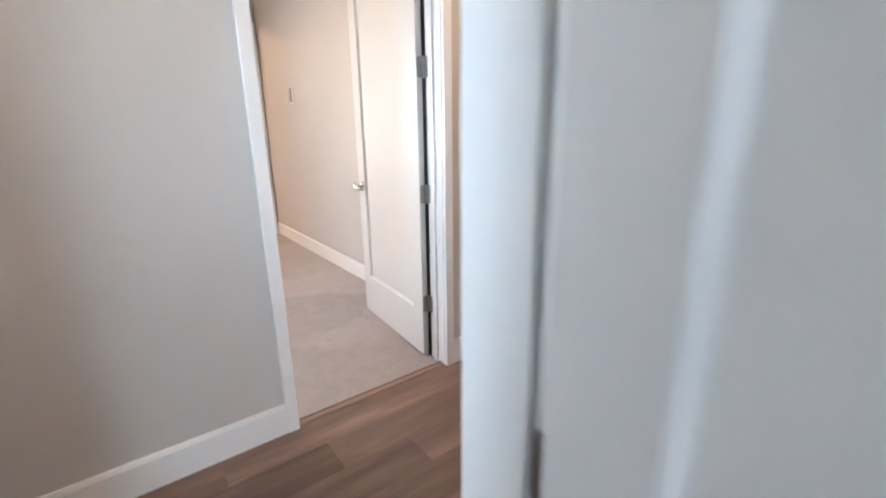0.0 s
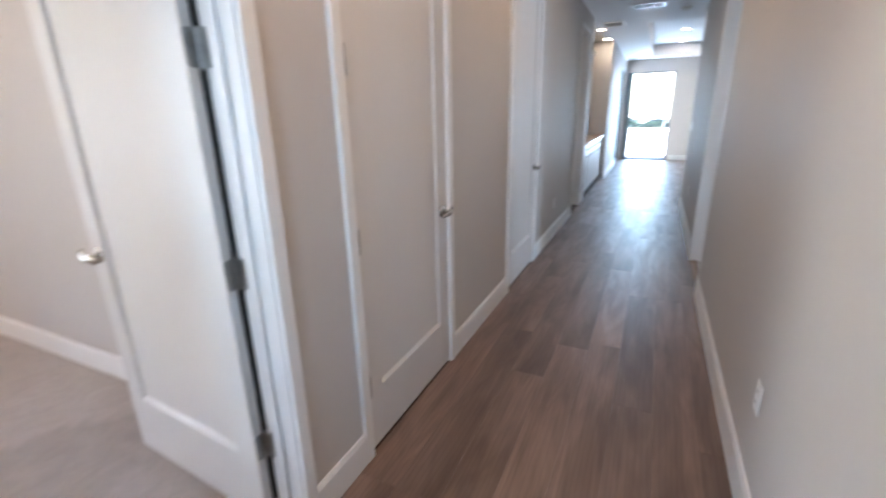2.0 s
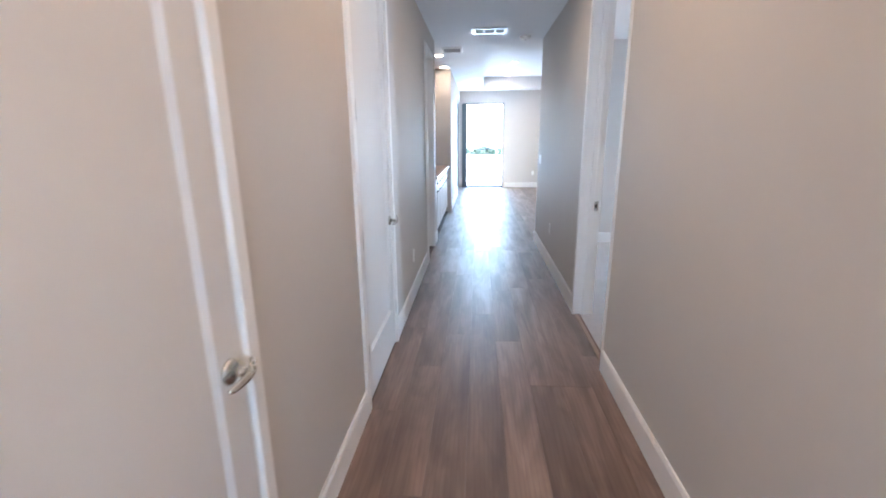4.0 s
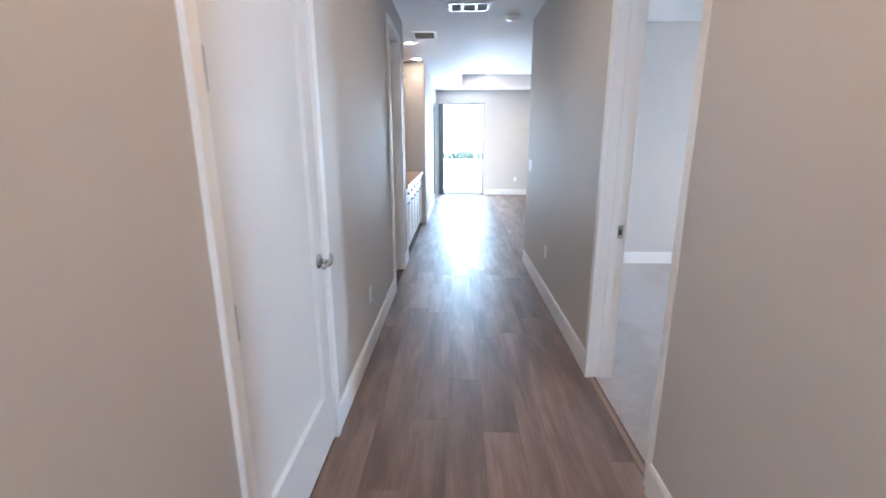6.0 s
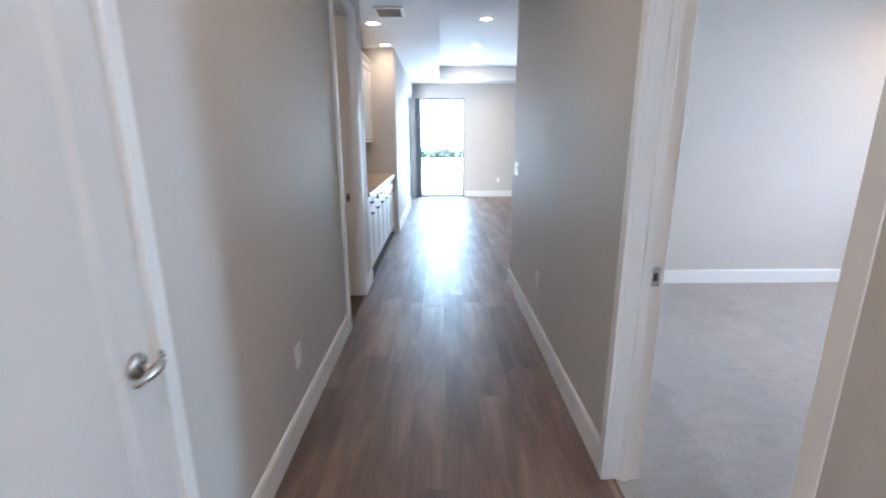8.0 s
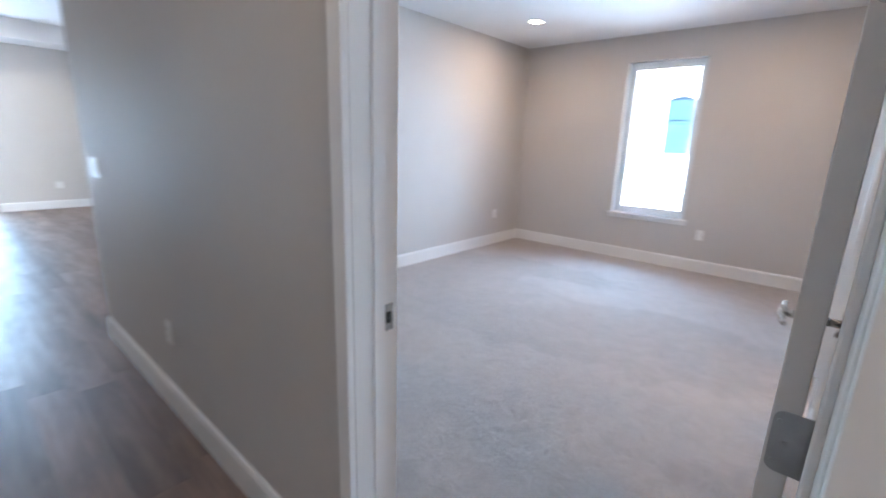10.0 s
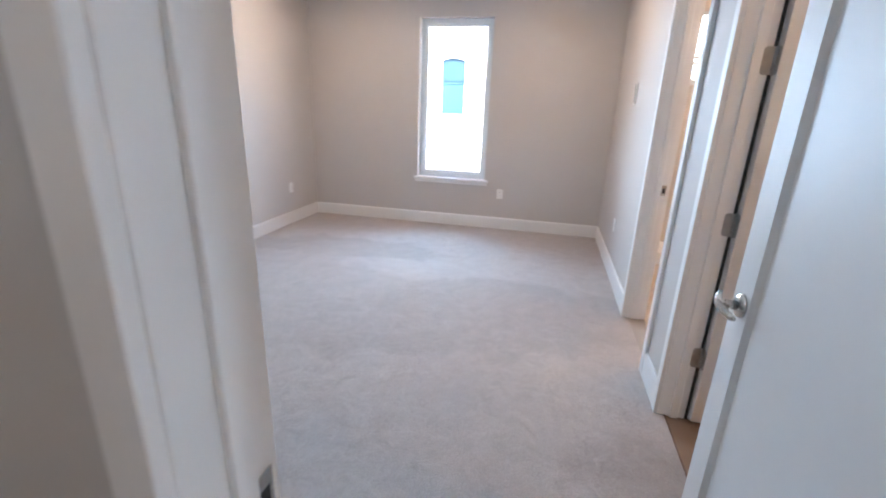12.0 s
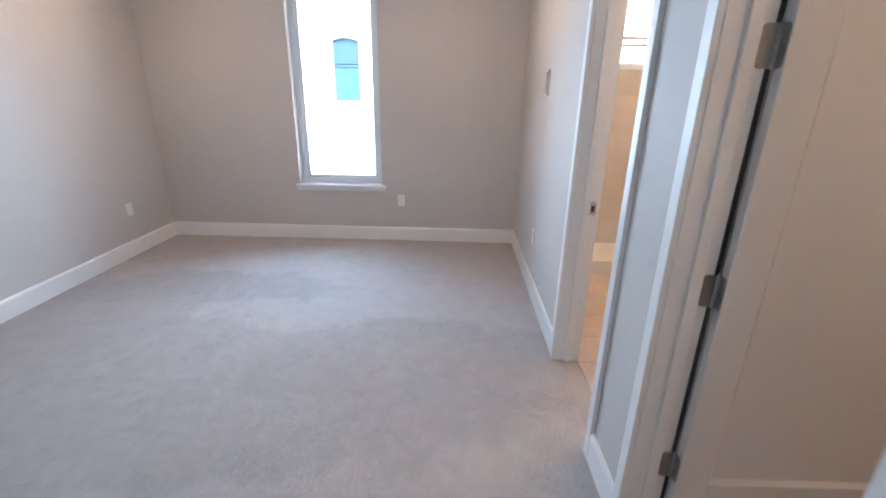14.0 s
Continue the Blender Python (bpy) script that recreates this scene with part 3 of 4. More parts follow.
wA = OPEN_A[1] - OPEN_A[0]
MW = lambda o: pose(0, o[0], 0, 0, 0, 90)          # frames of the west wall
ME = lambda o: pose(HW, o[1], 0, 0, 0, -90)        # frames of the east wall
MS = lambda o: pose(o[1], Y_S, 0, 0, 0, 180)       # frames of the bedroom's south wall
door_frame("door_frame_carpet_room", MW(OPEN_A), wA, TL, "back", "white painted frame of an open doorway to carpet", strike=0, hinges=1)
door_leaf("door_1", MW(OPEN_A) @ pose(wA, TL + 0.010, 0, 0, 0, -95), wA, True, -1, "white shaker door standing open over grey carpet", True)
w1 = OPEN_1[1] - OPEN_1[0]
door_frame("door_frame_closet_1", MW(OPEN_1), w1, TL, "front", "white painted frame of a closed closet door", back=False)
door_leaf("door_2", MW(OPEN_1) @ pose(0, -0.012, 0, 0, 0, 0), w1, False, 1, "white shaker closet door, closed, in the hallway", False)
w2 = OPEN_2[1] - OPEN_2[0]
door_frame("door_frame_closet_2", MW(OPEN_2), w2, TL, "front", "white painted frame of a closed narrow door", back=False)
door_leaf("door_3", MW(OPEN_2) @ pose(0, -0.012, 0, 0, 0, 0), w2, False, 1, "narrow white shaker door, closed, in the hallway", False)
w3 = OPEN_3[1] - OPEN_3[0]
door_frame("door_frame_utility", MW(OPEN_3), w3, TL, "back", "white painted frame of a doorway beside the cabinets", strike=1)
w0 = OPEN_0[1] - OPEN_0[0]
T0 = X_BED - HW0
M0 = pose(HW0, OPEN_0[1], 0, 0, 0, -90)
door_frame("door_frame_first_room", M0, w0, T0, "back", "white painted frame of the first room's doorway", strike=1, hinges=0, shade_reach=0.008)
door_leaf("door_4", M0 @ pose(0, T0 + 0.010, 0, 0, 0, 90), w0, False, -1, "white shaker door standing wide open", True)
wB = OPEN_B[1] - OPEN_B[0]
door_frame("door_frame_bedroom", ME(OPEN_B), wB, TL, "back", "white painted frame of the bedroom doorway", strike=0, hinges=1)
door_leaf("door_5", ME(OPEN_B) @ pose(wB, TL + 0.010, 0, 0, 0, -91.0), wB, True, -1, "white shaker bedroom door opened against the wall", True, 0.023)
wC = OPEN_C[1] - OPEN_C[0]
door_frame("door_frame_walk_in", MS(OPEN_C), wC, 0.125, "back", "white painted frame of the walk-in closet", hinges=0, shade_reach=0.009)
door_leaf("door_6", MS(OPEN_C) @ pose(0, 0.135, 0, 0, 0, 91), wC, False, -1, "white shaker closet door standing open", True, 0.004)
wBa = OPEN_BATH[1] - OPEN_BATH[0]
door_frame("door_frame_bath", MS(OPEN_BATH), wBa, 0.125, "back", "white painted frame of the bathroom doorway", strike=0)
wD = OPEN_D[1] - OPEN_D[0]
door_frame("door_frame_small_bath", pose(BED_A_X, OPEN_D[0], 0, 0, 0, 90), wD, 0.12, "back", "white painted frame of the small bathroom", hinges=1, shade_reach=-0.004)
door_leaf("door_7", pose(BED_A_X, OPEN_D[0], 0, 0, 0, 90) @ pose(wD, 0.13, 0, 0, 0, -71), wD, True, -1, "white shaker door opened into the small bathroom", True, 0.022)

# thresholds between oak and carpet
for x0, x1, y0, y1 in ((-0.036, 0.0, *OPEN_A), (HW, HW + 0.036, *OPEN_B), (HW, HW + 0.036, *OPEN_0)):
    solid("trim_threshold", [(x0, x1, y0, y1, -0.02, 0.006)], STRIP, "narrow oak strip at the carpet edge", "threshold", bevel=0.002)
    e = x0 if x0 < 0 else x1
    solid("trim_carpet_edge", [(e - 0.006, e + 0.006, y0, y1, -0.02, 0.0075)], TACK, "dark tucked carpet edge", "threshold")
solid("trim_threshold_closet", [(OPEN_C[0], OPEN_C[1], Y_S - 0.034, Y_S - 0.028, -0.02, 0.006)], TACK, "dark tucked carpet edge", "threshold")

# ---- windows ----
def bedroom_window():
    y0, y1, z0, z1 = WIN
    w = thing("window_1", pose(X_WIN, 0, 0), "tall white casement window with a painted sill", "window", "", "structure")
    F = 0.055
    xo = 0.085
    for nm, b in (("window_frame", (xo, xo + 0.06, y0, y0 + F, z0, z1)), ("window_frame", (xo, xo + 0.06, y1 - F, y1, z0, z1)),
                  ("window_frame", (xo, xo + 0.06, y0 + F, y1 - F, z1 - F, z1)), ("window_frame", (xo, xo + 0.06, y0 + F, y1 - F, z0, z0 + F))):
        bm = bmesh.new()
        box(bm, *b, bevel=0.003)
        part(nm, bm, VINYL, w)
    q = F + 0.028
    for nm, b in (("sash", (xo + 0.012, xo + 0.05, y0 + F, y0 + q, z0 + F, z1 - F)), ("sash", (xo + 0.012, xo + 0.05, y1 - q, y1 - F, z0 + F, z1 - F)),
                  ("sash", (xo + 0.012, xo + 0.05, y0 + q, y1 - q, z1 - q, z1 - F)), ("sash", (xo + 0.012, xo + 0.05, y0 + q, y1 - q, z0 + F, z0 + q))):
        bm = bmesh.new()
        box(bm, *b, bevel=0.004)
        part(nm, bm, VINYL, w)
    bm = bmesh.new()
    box(bm, xo + 0.028, xo + 0.034, y0 + q, y1 - q, z0 + q, z1 - q)
    part("pane", bm, GLASS, w).visible_shadow = False
    bm = bmesh.new()
    box(bm, -0.032, xo, y0 - 0.042, y1 + 0.042, z0 - 0.024, z0 + 0.002, 0.006, 2)
    part("window_sill", bm, TRIM, w)
    bm = bmesh.new()
    box(bm, -0.014, 0.0, y0 - 0.03, y1 + 0.03, z0 - 0.062, z0 - 0.024, 0.002)
    part("apron", bm, TRIM, w)
    bm = bmesh.new()
    box(bm, xo - 0.012, xo, y1 - 0.052, y1 - 0.022, z0 + 0.30, z0 + 0.36, 0.003)
    box(bm, xo - 0.026, xo - 0.012, y1 - 0.043, y1 - 0.031, z0 + 0.31, z0 + 0.42, 0.003)
    part("latch", bm, VINYL, w, "white sash latch")
    bm = bmesh.new()
    box(bm, xo - 0.03, xo, 0.5 * (y0 + y1) - 0.14, 0.5 * (y0 + y1) - 0.04, z0 + 0.004, z0 + 0.026, 0.004)
    part("crank", bm, VINYL, w, "folding crank handle")


bedroom_window()


def plain_window(name, m, w, h, label, mullions=0, bars=(), material=VINYL, depth=0.07, F=0.06):
    """Local: x along, z up, y through the wall."""
    t = thing(name, m, label, "window", "", "structure")
    for nm, b in (("window_frame", (0, F, 0, depth, 0, h)), ("window_frame", (w - F, w, 0, depth, 0, h)), ("window_frame", (F, w - F, 0, depth, 0, F)), ("window_frame", (F, w - F, 0, depth, h - F, h))):
        bm = bmesh.new()
        box(bm, *b, bevel=0.003)
        part(nm, bm, material, t)
    for k in range(mullions):
        c = w * (k + 1) / (mullions + 1)
        bm = bmesh.new()
        box(bm, c - 0.035, c + 0.035, 0.005, depth - 0.005, F, h - F, 0.003)
        part("mullion", bm, material, t)
    for c in bars:
        bm = bmesh.new()
        box(bm, F, w - F, 0.012, depth - 0.012, c - 0.014, c + 0.014, 0.003)
        part("glazing_bar", bm, material, t)
    for k in range(mullions + 1):
        a, b = w * k / (mullions + 1), w * (k + 1) / (mullions + 1)
        bm = bmesh.new()
        box(bm, a + 0.035, b - 0.035, depth * 0.5 - 0.003, depth * 0.5 + 0.003, F, h - F)
        part("pane", bm, GLASS, t).visible_shadow = False
    return t


plain_window("window_2", pose(X_WIN + 0.05, 1.62, 1.72, 0, 0, 90) @ pose(0, -0.07, 0), 0.80, 0.72, "small high bathroom window with white frame", 0, (0.215, 0.275))
plain_window("window_3", pose(0.03, 11.75, 0, 0, 0, 90), 1.5, 2.42, "tall grey-framed glazing beside the balcony", 1, (), ALU)
plain_window("window_4", pose(X_WIN + 0.05, -3.85, 0.95, 0, 0, 90) @ pose(0, -0.07, 0), 1.0, 1.2, "wide window of the first room", 1, (), VINYL)
plain_window("window_5", pose(BED_A_X - 0.02, -3.3, 0.6, 0, 0, 90), 1.8, 1.75, "wide window of the carpeted room", 1, ())
plain_window("window_7", pose(0.5, -2.59, 0.9), 0.45, 1.05, "window at the hallway end", 0, (0.525,))
plain_window("window_6", pose(-6.21, 0.0, 1.05, 0, 0, 90), 0.85, 1.25, "small bathroom window", 0, ())

# the glass door to the balcony
sl = thing("door_balcony", pose(SLIDE[0], Y_FAR + 0.03, 0), "grey-framed sliding glass balcony door", "glass door", "", "structure")
sw, sh = SLIDE[1] - SLIDE[0], 2.39
for nm, b in (("door_frame_side", (0, 0.05, 0, 0.09, 0, sh)), ("door_frame_side", (sw - 0.03, sw, 0, 0.09, 0, sh)), ("door_head", (0.05, sw - 0.03, 0, 0.09, sh - 0.03, sh)), ("door_track", (0.05, sw - 0.03, 0, 0.09, 0, 0.03))):
    bm = bmesh.new()
    box(bm, *b, bevel=0.003)
    part(nm, bm, ALU, sl)
bm = bmesh.new()
box(bm, 0.05, 0.14, 0.02, 0.06, 0.03, sh - 0.03, 0.004)
part("sliding_stile", bm, ALU, sl)
bm = bmesh.new()
box(bm, 0.14, sw - 0.03, 0.037, 0.043, 0.03, sh - 0.03)
part("pane", bm, GLASS, sl).visible_shadow = False


# ---- outside ----
solid("ground", [(-400, 400, -400, 400, -3.7, -3.5)], CONCRETE, "pale paved ground below the building", "ground")
solid("balcony_floor", [(-1.6, 6.7, Y_FAR + 0.15, 15.2, -0.2, -0.03), (-1.6, -0.06, 9.0, Y_FAR + 0.15, -0.2, -0.03)], CONCRETE, "pale concrete balcony slab", "balcony")


def railing(name, m, L):
    r = thing(name, m, "white metal balcony railing with horizontal bars", "railing")
    n = max(2, int(L / 1.3) + 1)
    for k in range(n):
        x = L * k / (n - 1)
        bm = bmesh.new()
        box(bm, x - 0.02, x + 0.02, -0.02, 0.02, -0.03, 1.05, 0.003)
        part("post", bm, VINYL, r)
    bm = bmesh.new()
    box(bm, -0.03, L + 0.03, -0.03, 0.03, 1.05, 1.085, 0.006)
    part("top_rail", bm, ALU, r)
    for k in range(8):
        bm = bmesh.new()
        box(bm, 0, L, -0.008, 0.008, 0.09 + k * 0.115, 0.110 + k * 0.115, 0.002)
        part("bar", bm, ALU, r)


railing("balcony_railing", pose(-1.5, 15.1, 0), 8.1)
railing("balcony_railing", pose(-1.5, 9.1, 0, 0, 0, 90), 5.9)


def house(m):
    h = thing("neighbour_house", m, "white stucco house with a teal shuttered window", "house")
    bm = bmesh.new()
    box(bm, 0, 0.3, -8.0, 5.60, -3.5, 3.8)
    box(bm, 0, 0.3, 6.20, 16.0, -3.5, 3.8)
    box(bm, 0, 0.3, 5.60, 6.20, -3.5, 1.26)
    box(bm, 0, 0.3, 5.60, 6.20, 2.62, 3.8)
    box(bm, 0.3, 9.0, -8.0, 16.0, -3.5, 3.8)
    part("wall", bm, STUCCO, h)
    # shallow arch over the window
    bm = bmesh.new()
    n = 10
    pts = [(5.60 + 0.60 * k / n, 2.50 + 0.07 * math.sin(math.pi * k / n)) for k in range(n + 1)]
    lo = [[bm.verts.new((x, y, z)) for y, z in pts] for x in (0.0, 0.3)]
    hi = [[bm.verts.new((x, y, 2.63)) for y, z in pts] for x in (0.0, 0.3)]
    for k in range(n):
        bm.faces.new((lo[0][k], lo[0][k + 1], hi[0][k + 1], hi[0][k]))
        bm.faces.new((lo[1][k], hi[1][k], hi[1][k + 1], lo[1][k + 1]))
        bm.faces.new((lo[0][k], lo[1][k], lo[1][k + 1], lo[0][k + 1]))
    part("arch", bm, STUCCO, h)
    bm = bmesh.new()
    box(bm, 0.12, 0.14, 5.60, 6.20, 1.26, 2.62)
    win = part("window", bm, TEAL, h, "teal tinted window glass")
    for z in (1.26, 1.98):
        bm = bmesh.new()
        box(bm, 0.09, 0.13, 5.60, 6.20, z, z + 0.035)
        part("sash_bar", bm, SLATB, win)
    for k in range(11):
        bm = bmesh.new()
        z = 2.05 + k * 0.05
        box(bm, 0.07, 0.11, 5.62, 6.18, z, z + 0.034)
        part("slat", bm, SLATB, win)
    bm = bmesh.new()
    a = [bm.verts.new(p) for p in ((-0.3, -8.3, 3.75), (9.3, -8.3, 3.75), (9.3, 16.3, 3.75), (-0.3, 16.3, 3.75), (4.5, -3.0, 5.0), (4.5, 11.0, 5.0))]
    for f in ((0, 1, 4), (1, 2, 5, 4), (2, 3, 5), (3, 0, 4, 5), (3, 2, 1, 0)):
        bm.faces.new([a[i] for i in f])
    part("roof", bm, ROOFT, h)


house(pose(12.4, 0.09, 0))

# low white wall and a row of trees far beyond the balcony
fw = thing("garden_wall", pose(0, 34, 0), "long low white garden wall", "wall")
bm = bmesh.new()
box(bm, -30, 34, 0, 0.3, -3.5, 0.0)
part("wall_body", bm, STUCCO, fw)
bm = bmesh.new()
box(bm, -30, 34, -0.05, 0.35, 0.0, 0.08)
part("coping", bm, CONCRETE, fw)


def tree_thing(x, y, seed, top):
    rnd = random.Random(seed)
    t = thing("tree", pose(x, y, -3.5), "leafy green tree behind the garden wall", "tree", "row of trees")
    bm = bmesh.new()
    tube(bm, [(0, 0, 0), (0.05, 0.02, 1.0), (0.0, 0.06, 2.2), (0.08, 0.0, 3.2)], [0.17, 0.13, 0.10, 0.05], 8)
    for k in range(5):
        a = rnd.uniform(0, 6.28)
        tube(bm, [(0.02, 0.04, 1.7 + 0.25 * k), (0.6 * math.cos(a), 0.6 * math.sin(a), 2.4 + 0.25 * k), (1.0 * math.cos(a), 1.0 * math.sin(a), 2.8 + 0.2 * k)], [0.06, 0.04, 0.02], 6)
    part("trunk", bm, BARK, t)
    bm = bmesh.new()
    H = top + 3.5
    for k in range(4200):
        a, u = rnd.uniform(0, 6.28), rnd.uniform(0, 1) ** 0.5
        v = rnd.uniform(-1, 1)
        R = 1.45 * math.sqrt(max(0, 1 - v * v)) * u * rnd.uniform(0.8, 1.15)
        c = Vector((R * math.cos(a), R * math.sin(a), H - 1.1 + v * 1.1))
        e1 = Vector((rnd.uniform(-1, 1), rnd.uniform(-1, 1), rnd.uniform(-1, 1))).normalized()
        e2 = e1.orthogonal().normalized()
        s = rnd.uniform(0.14, 0.26)
        vs = [bm.verts.new(c + e1 * s), bm.verts.new(c + e2 * s * 0.5), bm.verts.new(c - e1 * s), bm.verts.new(c - e2 * s * 0.5)]
        bm.faces.new(vs)
    part("crown", bm, LEAF, t)


for k in range(12):
    tree_thing(-9 + 1.9 * k + (k % 3) * 0.3, 36.5 + (k % 2) * 0.8, 20 + k, 0.52 + 0.16 * math.sin(k * 1.9))


# ---- kitchen cabinets in the recess ----
def handle_bar(d, y, z, L, x, vertical=False):
    bm = bmesh.new()
    if vertical:
        tube(bm, [(x + 0.028, y, z - L / 2), (x + 0.028, y, z + L / 2)], [0.005, 0.005], 8)
        for s in (-1, 1):
            tube(bm, [(x, y, z + s * L * 0.36), (x + 0.028, y, z + s * L * 0.36)], [0.004, 0.004], 8)
    else:
        tube(bm, [(x + 0.028, y - L / 2, z), (x + 0.028, y + L / 2, z)], [0.0065, 0.0065], 8)
        for s in (-1, 1):
            tube(bm, [(x, y + s * L * 0.36, z), (x + 0.028, y + s * L * 0.36, z)], [0.004, 0.004], 8)
    part("handle", bm, BRONZE, d, "dark bronze bar handle", True)


def shaker_front(parent, nm, x, y0, y1, z0, z1, rail=0.055):
    bm = bmesh.new()
    box(bm, x, x + 0.019, y0, y0 + rail, z0, z1)
    box(bm, x, x + 0.019, y1 - rail, y1, z0, z1)
    box(bm, x, x + 0.019, y0 + rail, y1 - rail, z0, z0 + rail)
    box(bm, x, x + 0.019, y0 + rail, y1 - rail, z1 - rail, z1)
    box(bm, x, x + 0.010, y0 + rail, y1 - rail, z0 + rail, z1 - rail)
    return part(nm, bm, CABINET, parent)


KY0, KY1 = 6.625, 9.145
NB = 3
UW = (KY1 - KY0) / NB
for k in range(NB):
    a, b = KY0 + UW * k, KY0 + UW * (k + 1)
    c = thing("base_cabinet", pose(0, 0, 0), "white shaker base cabinet with drawer and two doors", "cabinet", "base cabinets")
    bm = bmesh.new()
    box(bm, -0.648, -0.03, a + 0.001, b - 0.001, 0.10, 0.885)
    box(bm, -0.648, -0.09, a + 0.001, b - 0.001, -0.012, 0.10)
    part("body", bm, CABINET, c)
    mid = 0.5 * (a + b)
    for p, q in ((a, mid), (mid, b)):
        d = shaker_front(c, "drawer_front", -0.030, p + 0.003, q - 0.003, 0.735, 0.875, 0.035)
        handle_bar(d, 0.5 * (p + q), 0.805, 0.12, -0.011)
        d = shaker_front(c, "door", -0.030, p + 0.003, q - 0.003, 0.108, 0.728)
        handle_bar(d, 0.5 * (p + q), 0.690, 0.12, -0.011)
    u = thing("wall_cabinet", pose(0, 0, 0), "tall white shaker wall cabinet with crown moulding", "cabinet", "wall cabinets")
    bm = bmesh.new()
    box(bm, -0.648, -0.33, a + 0.001, b - 0.001, 1.40, 2.42)
    part("body", bm, CABINET, u)
    for p, q in ((a, mid), (mid, b)):
        d = shaker_front(u, "door", -0.33, p + 0.003, q - 0.003, 1.40, 2.38)
        handle_bar(d, 0.5 * (p + q), 1.44, 0.10, -0.311)
    bm = bmesh.new()
    profile_bar(bm, [(0.0, 0.0), (0.02, 0.0), (0.045, 0.05), (0.075, 0.08), (0.075, 0.10), (0.0, 0.10)], b - a, lambda w, d, l, o=a: (-0.33 + w, o + l, 2.42 + d))
    part("crown", bm, CABINET, u)
tagged(solid("worktop", [(-0.648, 0.025, KY0, KY1, 0.886, 0.922)], STONE, "tan stone worktop on white cabinets", "worktop", "thing", 0.004), kind="object")
solid("backsplash", [(-0.649, -0.64, KY0, KY1, 0.923, 1.399)], WTILE, "warm beige backsplash above the worktop", "backsplash")


# ---- ceiling fixtures ----
def downlight(x, y, z, power):
    d = thing("recessed_light", pose(x, y, z), "round white recessed ceiling light, switched on", "ceiling light", "recessed lights")
    bm = bmesh.new()
    n = 24
    prof = [(0.088, 0.0), (0.086, -0.004), (0.066, -0.006), (0.062, -0.003)]
    rings = [[bm.verts.new((r * math.cos(2 * math.pi * k / n), r * math.sin(2 * math.pi * k / n), h)) for k in range(n)] for r, h in prof]
    for s, t in zip(rings, rings[1:]):
        for k in range(n):
            bm.faces.new((s[k], s[(k + 1) % n], t[(k + 1) % n], t[k]))
    part("trim_ring", bm, PLASTIC, d, "white trim ring", True)
    bm = bmesh.new()
    tube(bm, [(0, 0, -0.0005), (0, 0, -0.003)], [0.063, 0.063], 24)
    part("lens", bm, LENS, d, "glowing warm lens")
    la = bpy.data.lights.new("downlight", "AREA")
    la.shape, la.size = "DISK", 0.12
    la.energy, la.color = power, WARM
    new("downlight", la).matrix_world = pose(x, y, z - 0.012)


for x, y in ((5.31, 5.72), (5.31, 3.66)):
    downlight(x, y, CEIL - 0.05, LAMP_W * 0.57)
for y, k in ((-1.7, 0.05), (0.2, 0.45), (2.1, 0.30), (4.0, 0.05)):
    downlight(0.73, y, CEIL, LAMP_W * k)
for y, k in ((7.69, 0.16), (8.87, 0.05)):
    downlight(-0.03, y, CEIL, LAMP_W * k)
for x in (1.35, 3.2, 5.0):
    for y in (8.68, 10.45, 12.35):
        downlight(x, y, 3.0, LAMP_W * 0.07)
downlight(4.1, 1.9, CEIL, LAMP_W * 0.9)
downlight(5.6, 1.7, CEIL, LAMP_W * 0.9)
downlight(2.3, 1.9, CEIL, LAMP_W * 0.75)
downlight(-1.1, 5.6, CEIL, LAMP_W * 0.15)
downlight(-1.9, -0.7, CEIL, LAMP_W * 0.35)
downlight(-1.9, -3.0, CEIL, LAMP_W * 0.5)
downlight(-3.6, -1.9, CEIL, LAMP_W * 0.5)
downlight(-5.2, -0.5, CEIL, LAMP_W * 1.6)
downlight(3.4, -1.6, CEIL, LAMP_W * 0.2)


def vent(x0, x1, y0, y1, cells, slats, label):
    v = thing("ceiling_vent", pose(x0, y0, CEIL), label, "ceiling vent")
    w, l = x1 - x0, y1 - y0
    F = 0.035
    for b in ((0, F, 0, l), (w - F, w, 0, l), (F, w - F, 0, F), (F, w - F, l - F, l)):
        bm = bmesh.new()
        box(bm, *b, -0.012, 0.0, 0.003)
        part("frame", bm, PLASTIC, v)
    bm = bmesh.new()
    box(bm, F, w - F, F, l - F, -0.003, -0.001)
    part("backing", bm, DARK, v)
    for k in range(1, cells):
        c = w * k / cells
        bm = bmesh.new()
        box(bm, c - 0.014, c + 0.014, F, l - F, -0.010, -0.003)
        part("divider", bm, PLASTIC, v)
    for k in range(slats):
        c = F + (l - 2 * F) * (k + 0.5) / slats
        bm = bmesh.new()
        vs = [bm.verts.new(p) for p in ((F, c - 0.008, -0.004), (w - F, c - 0.008, -0.004), (w - F, c + 0.006, -0.011), (F, c + 0.006, -0.011),
                                        (F, c - 0.006, -0.003), (w - F, c - 0.006, -0.003), (w - F, c + 0.008, -0.010), (F, c + 0.008, -0.010))]
        for f in ((0, 1, 2, 3), (7, 6, 5, 4), (0, 4, 5, 1), (1, 5, 6, 2), (2, 6, 7, 3), (3, 7, 4, 0)):
            bm.faces.new([vs[i] for i in f])
        part("slat", bm, GREYPL, v)


vent(0.52, 0.93, 5.93, 6.20, 3, 9, "white ceiling return vent with three dark cells")
vent(0.05, 0.36, 7.05, 7.42, 1, 6, "grey slatted ceiling supply vent")

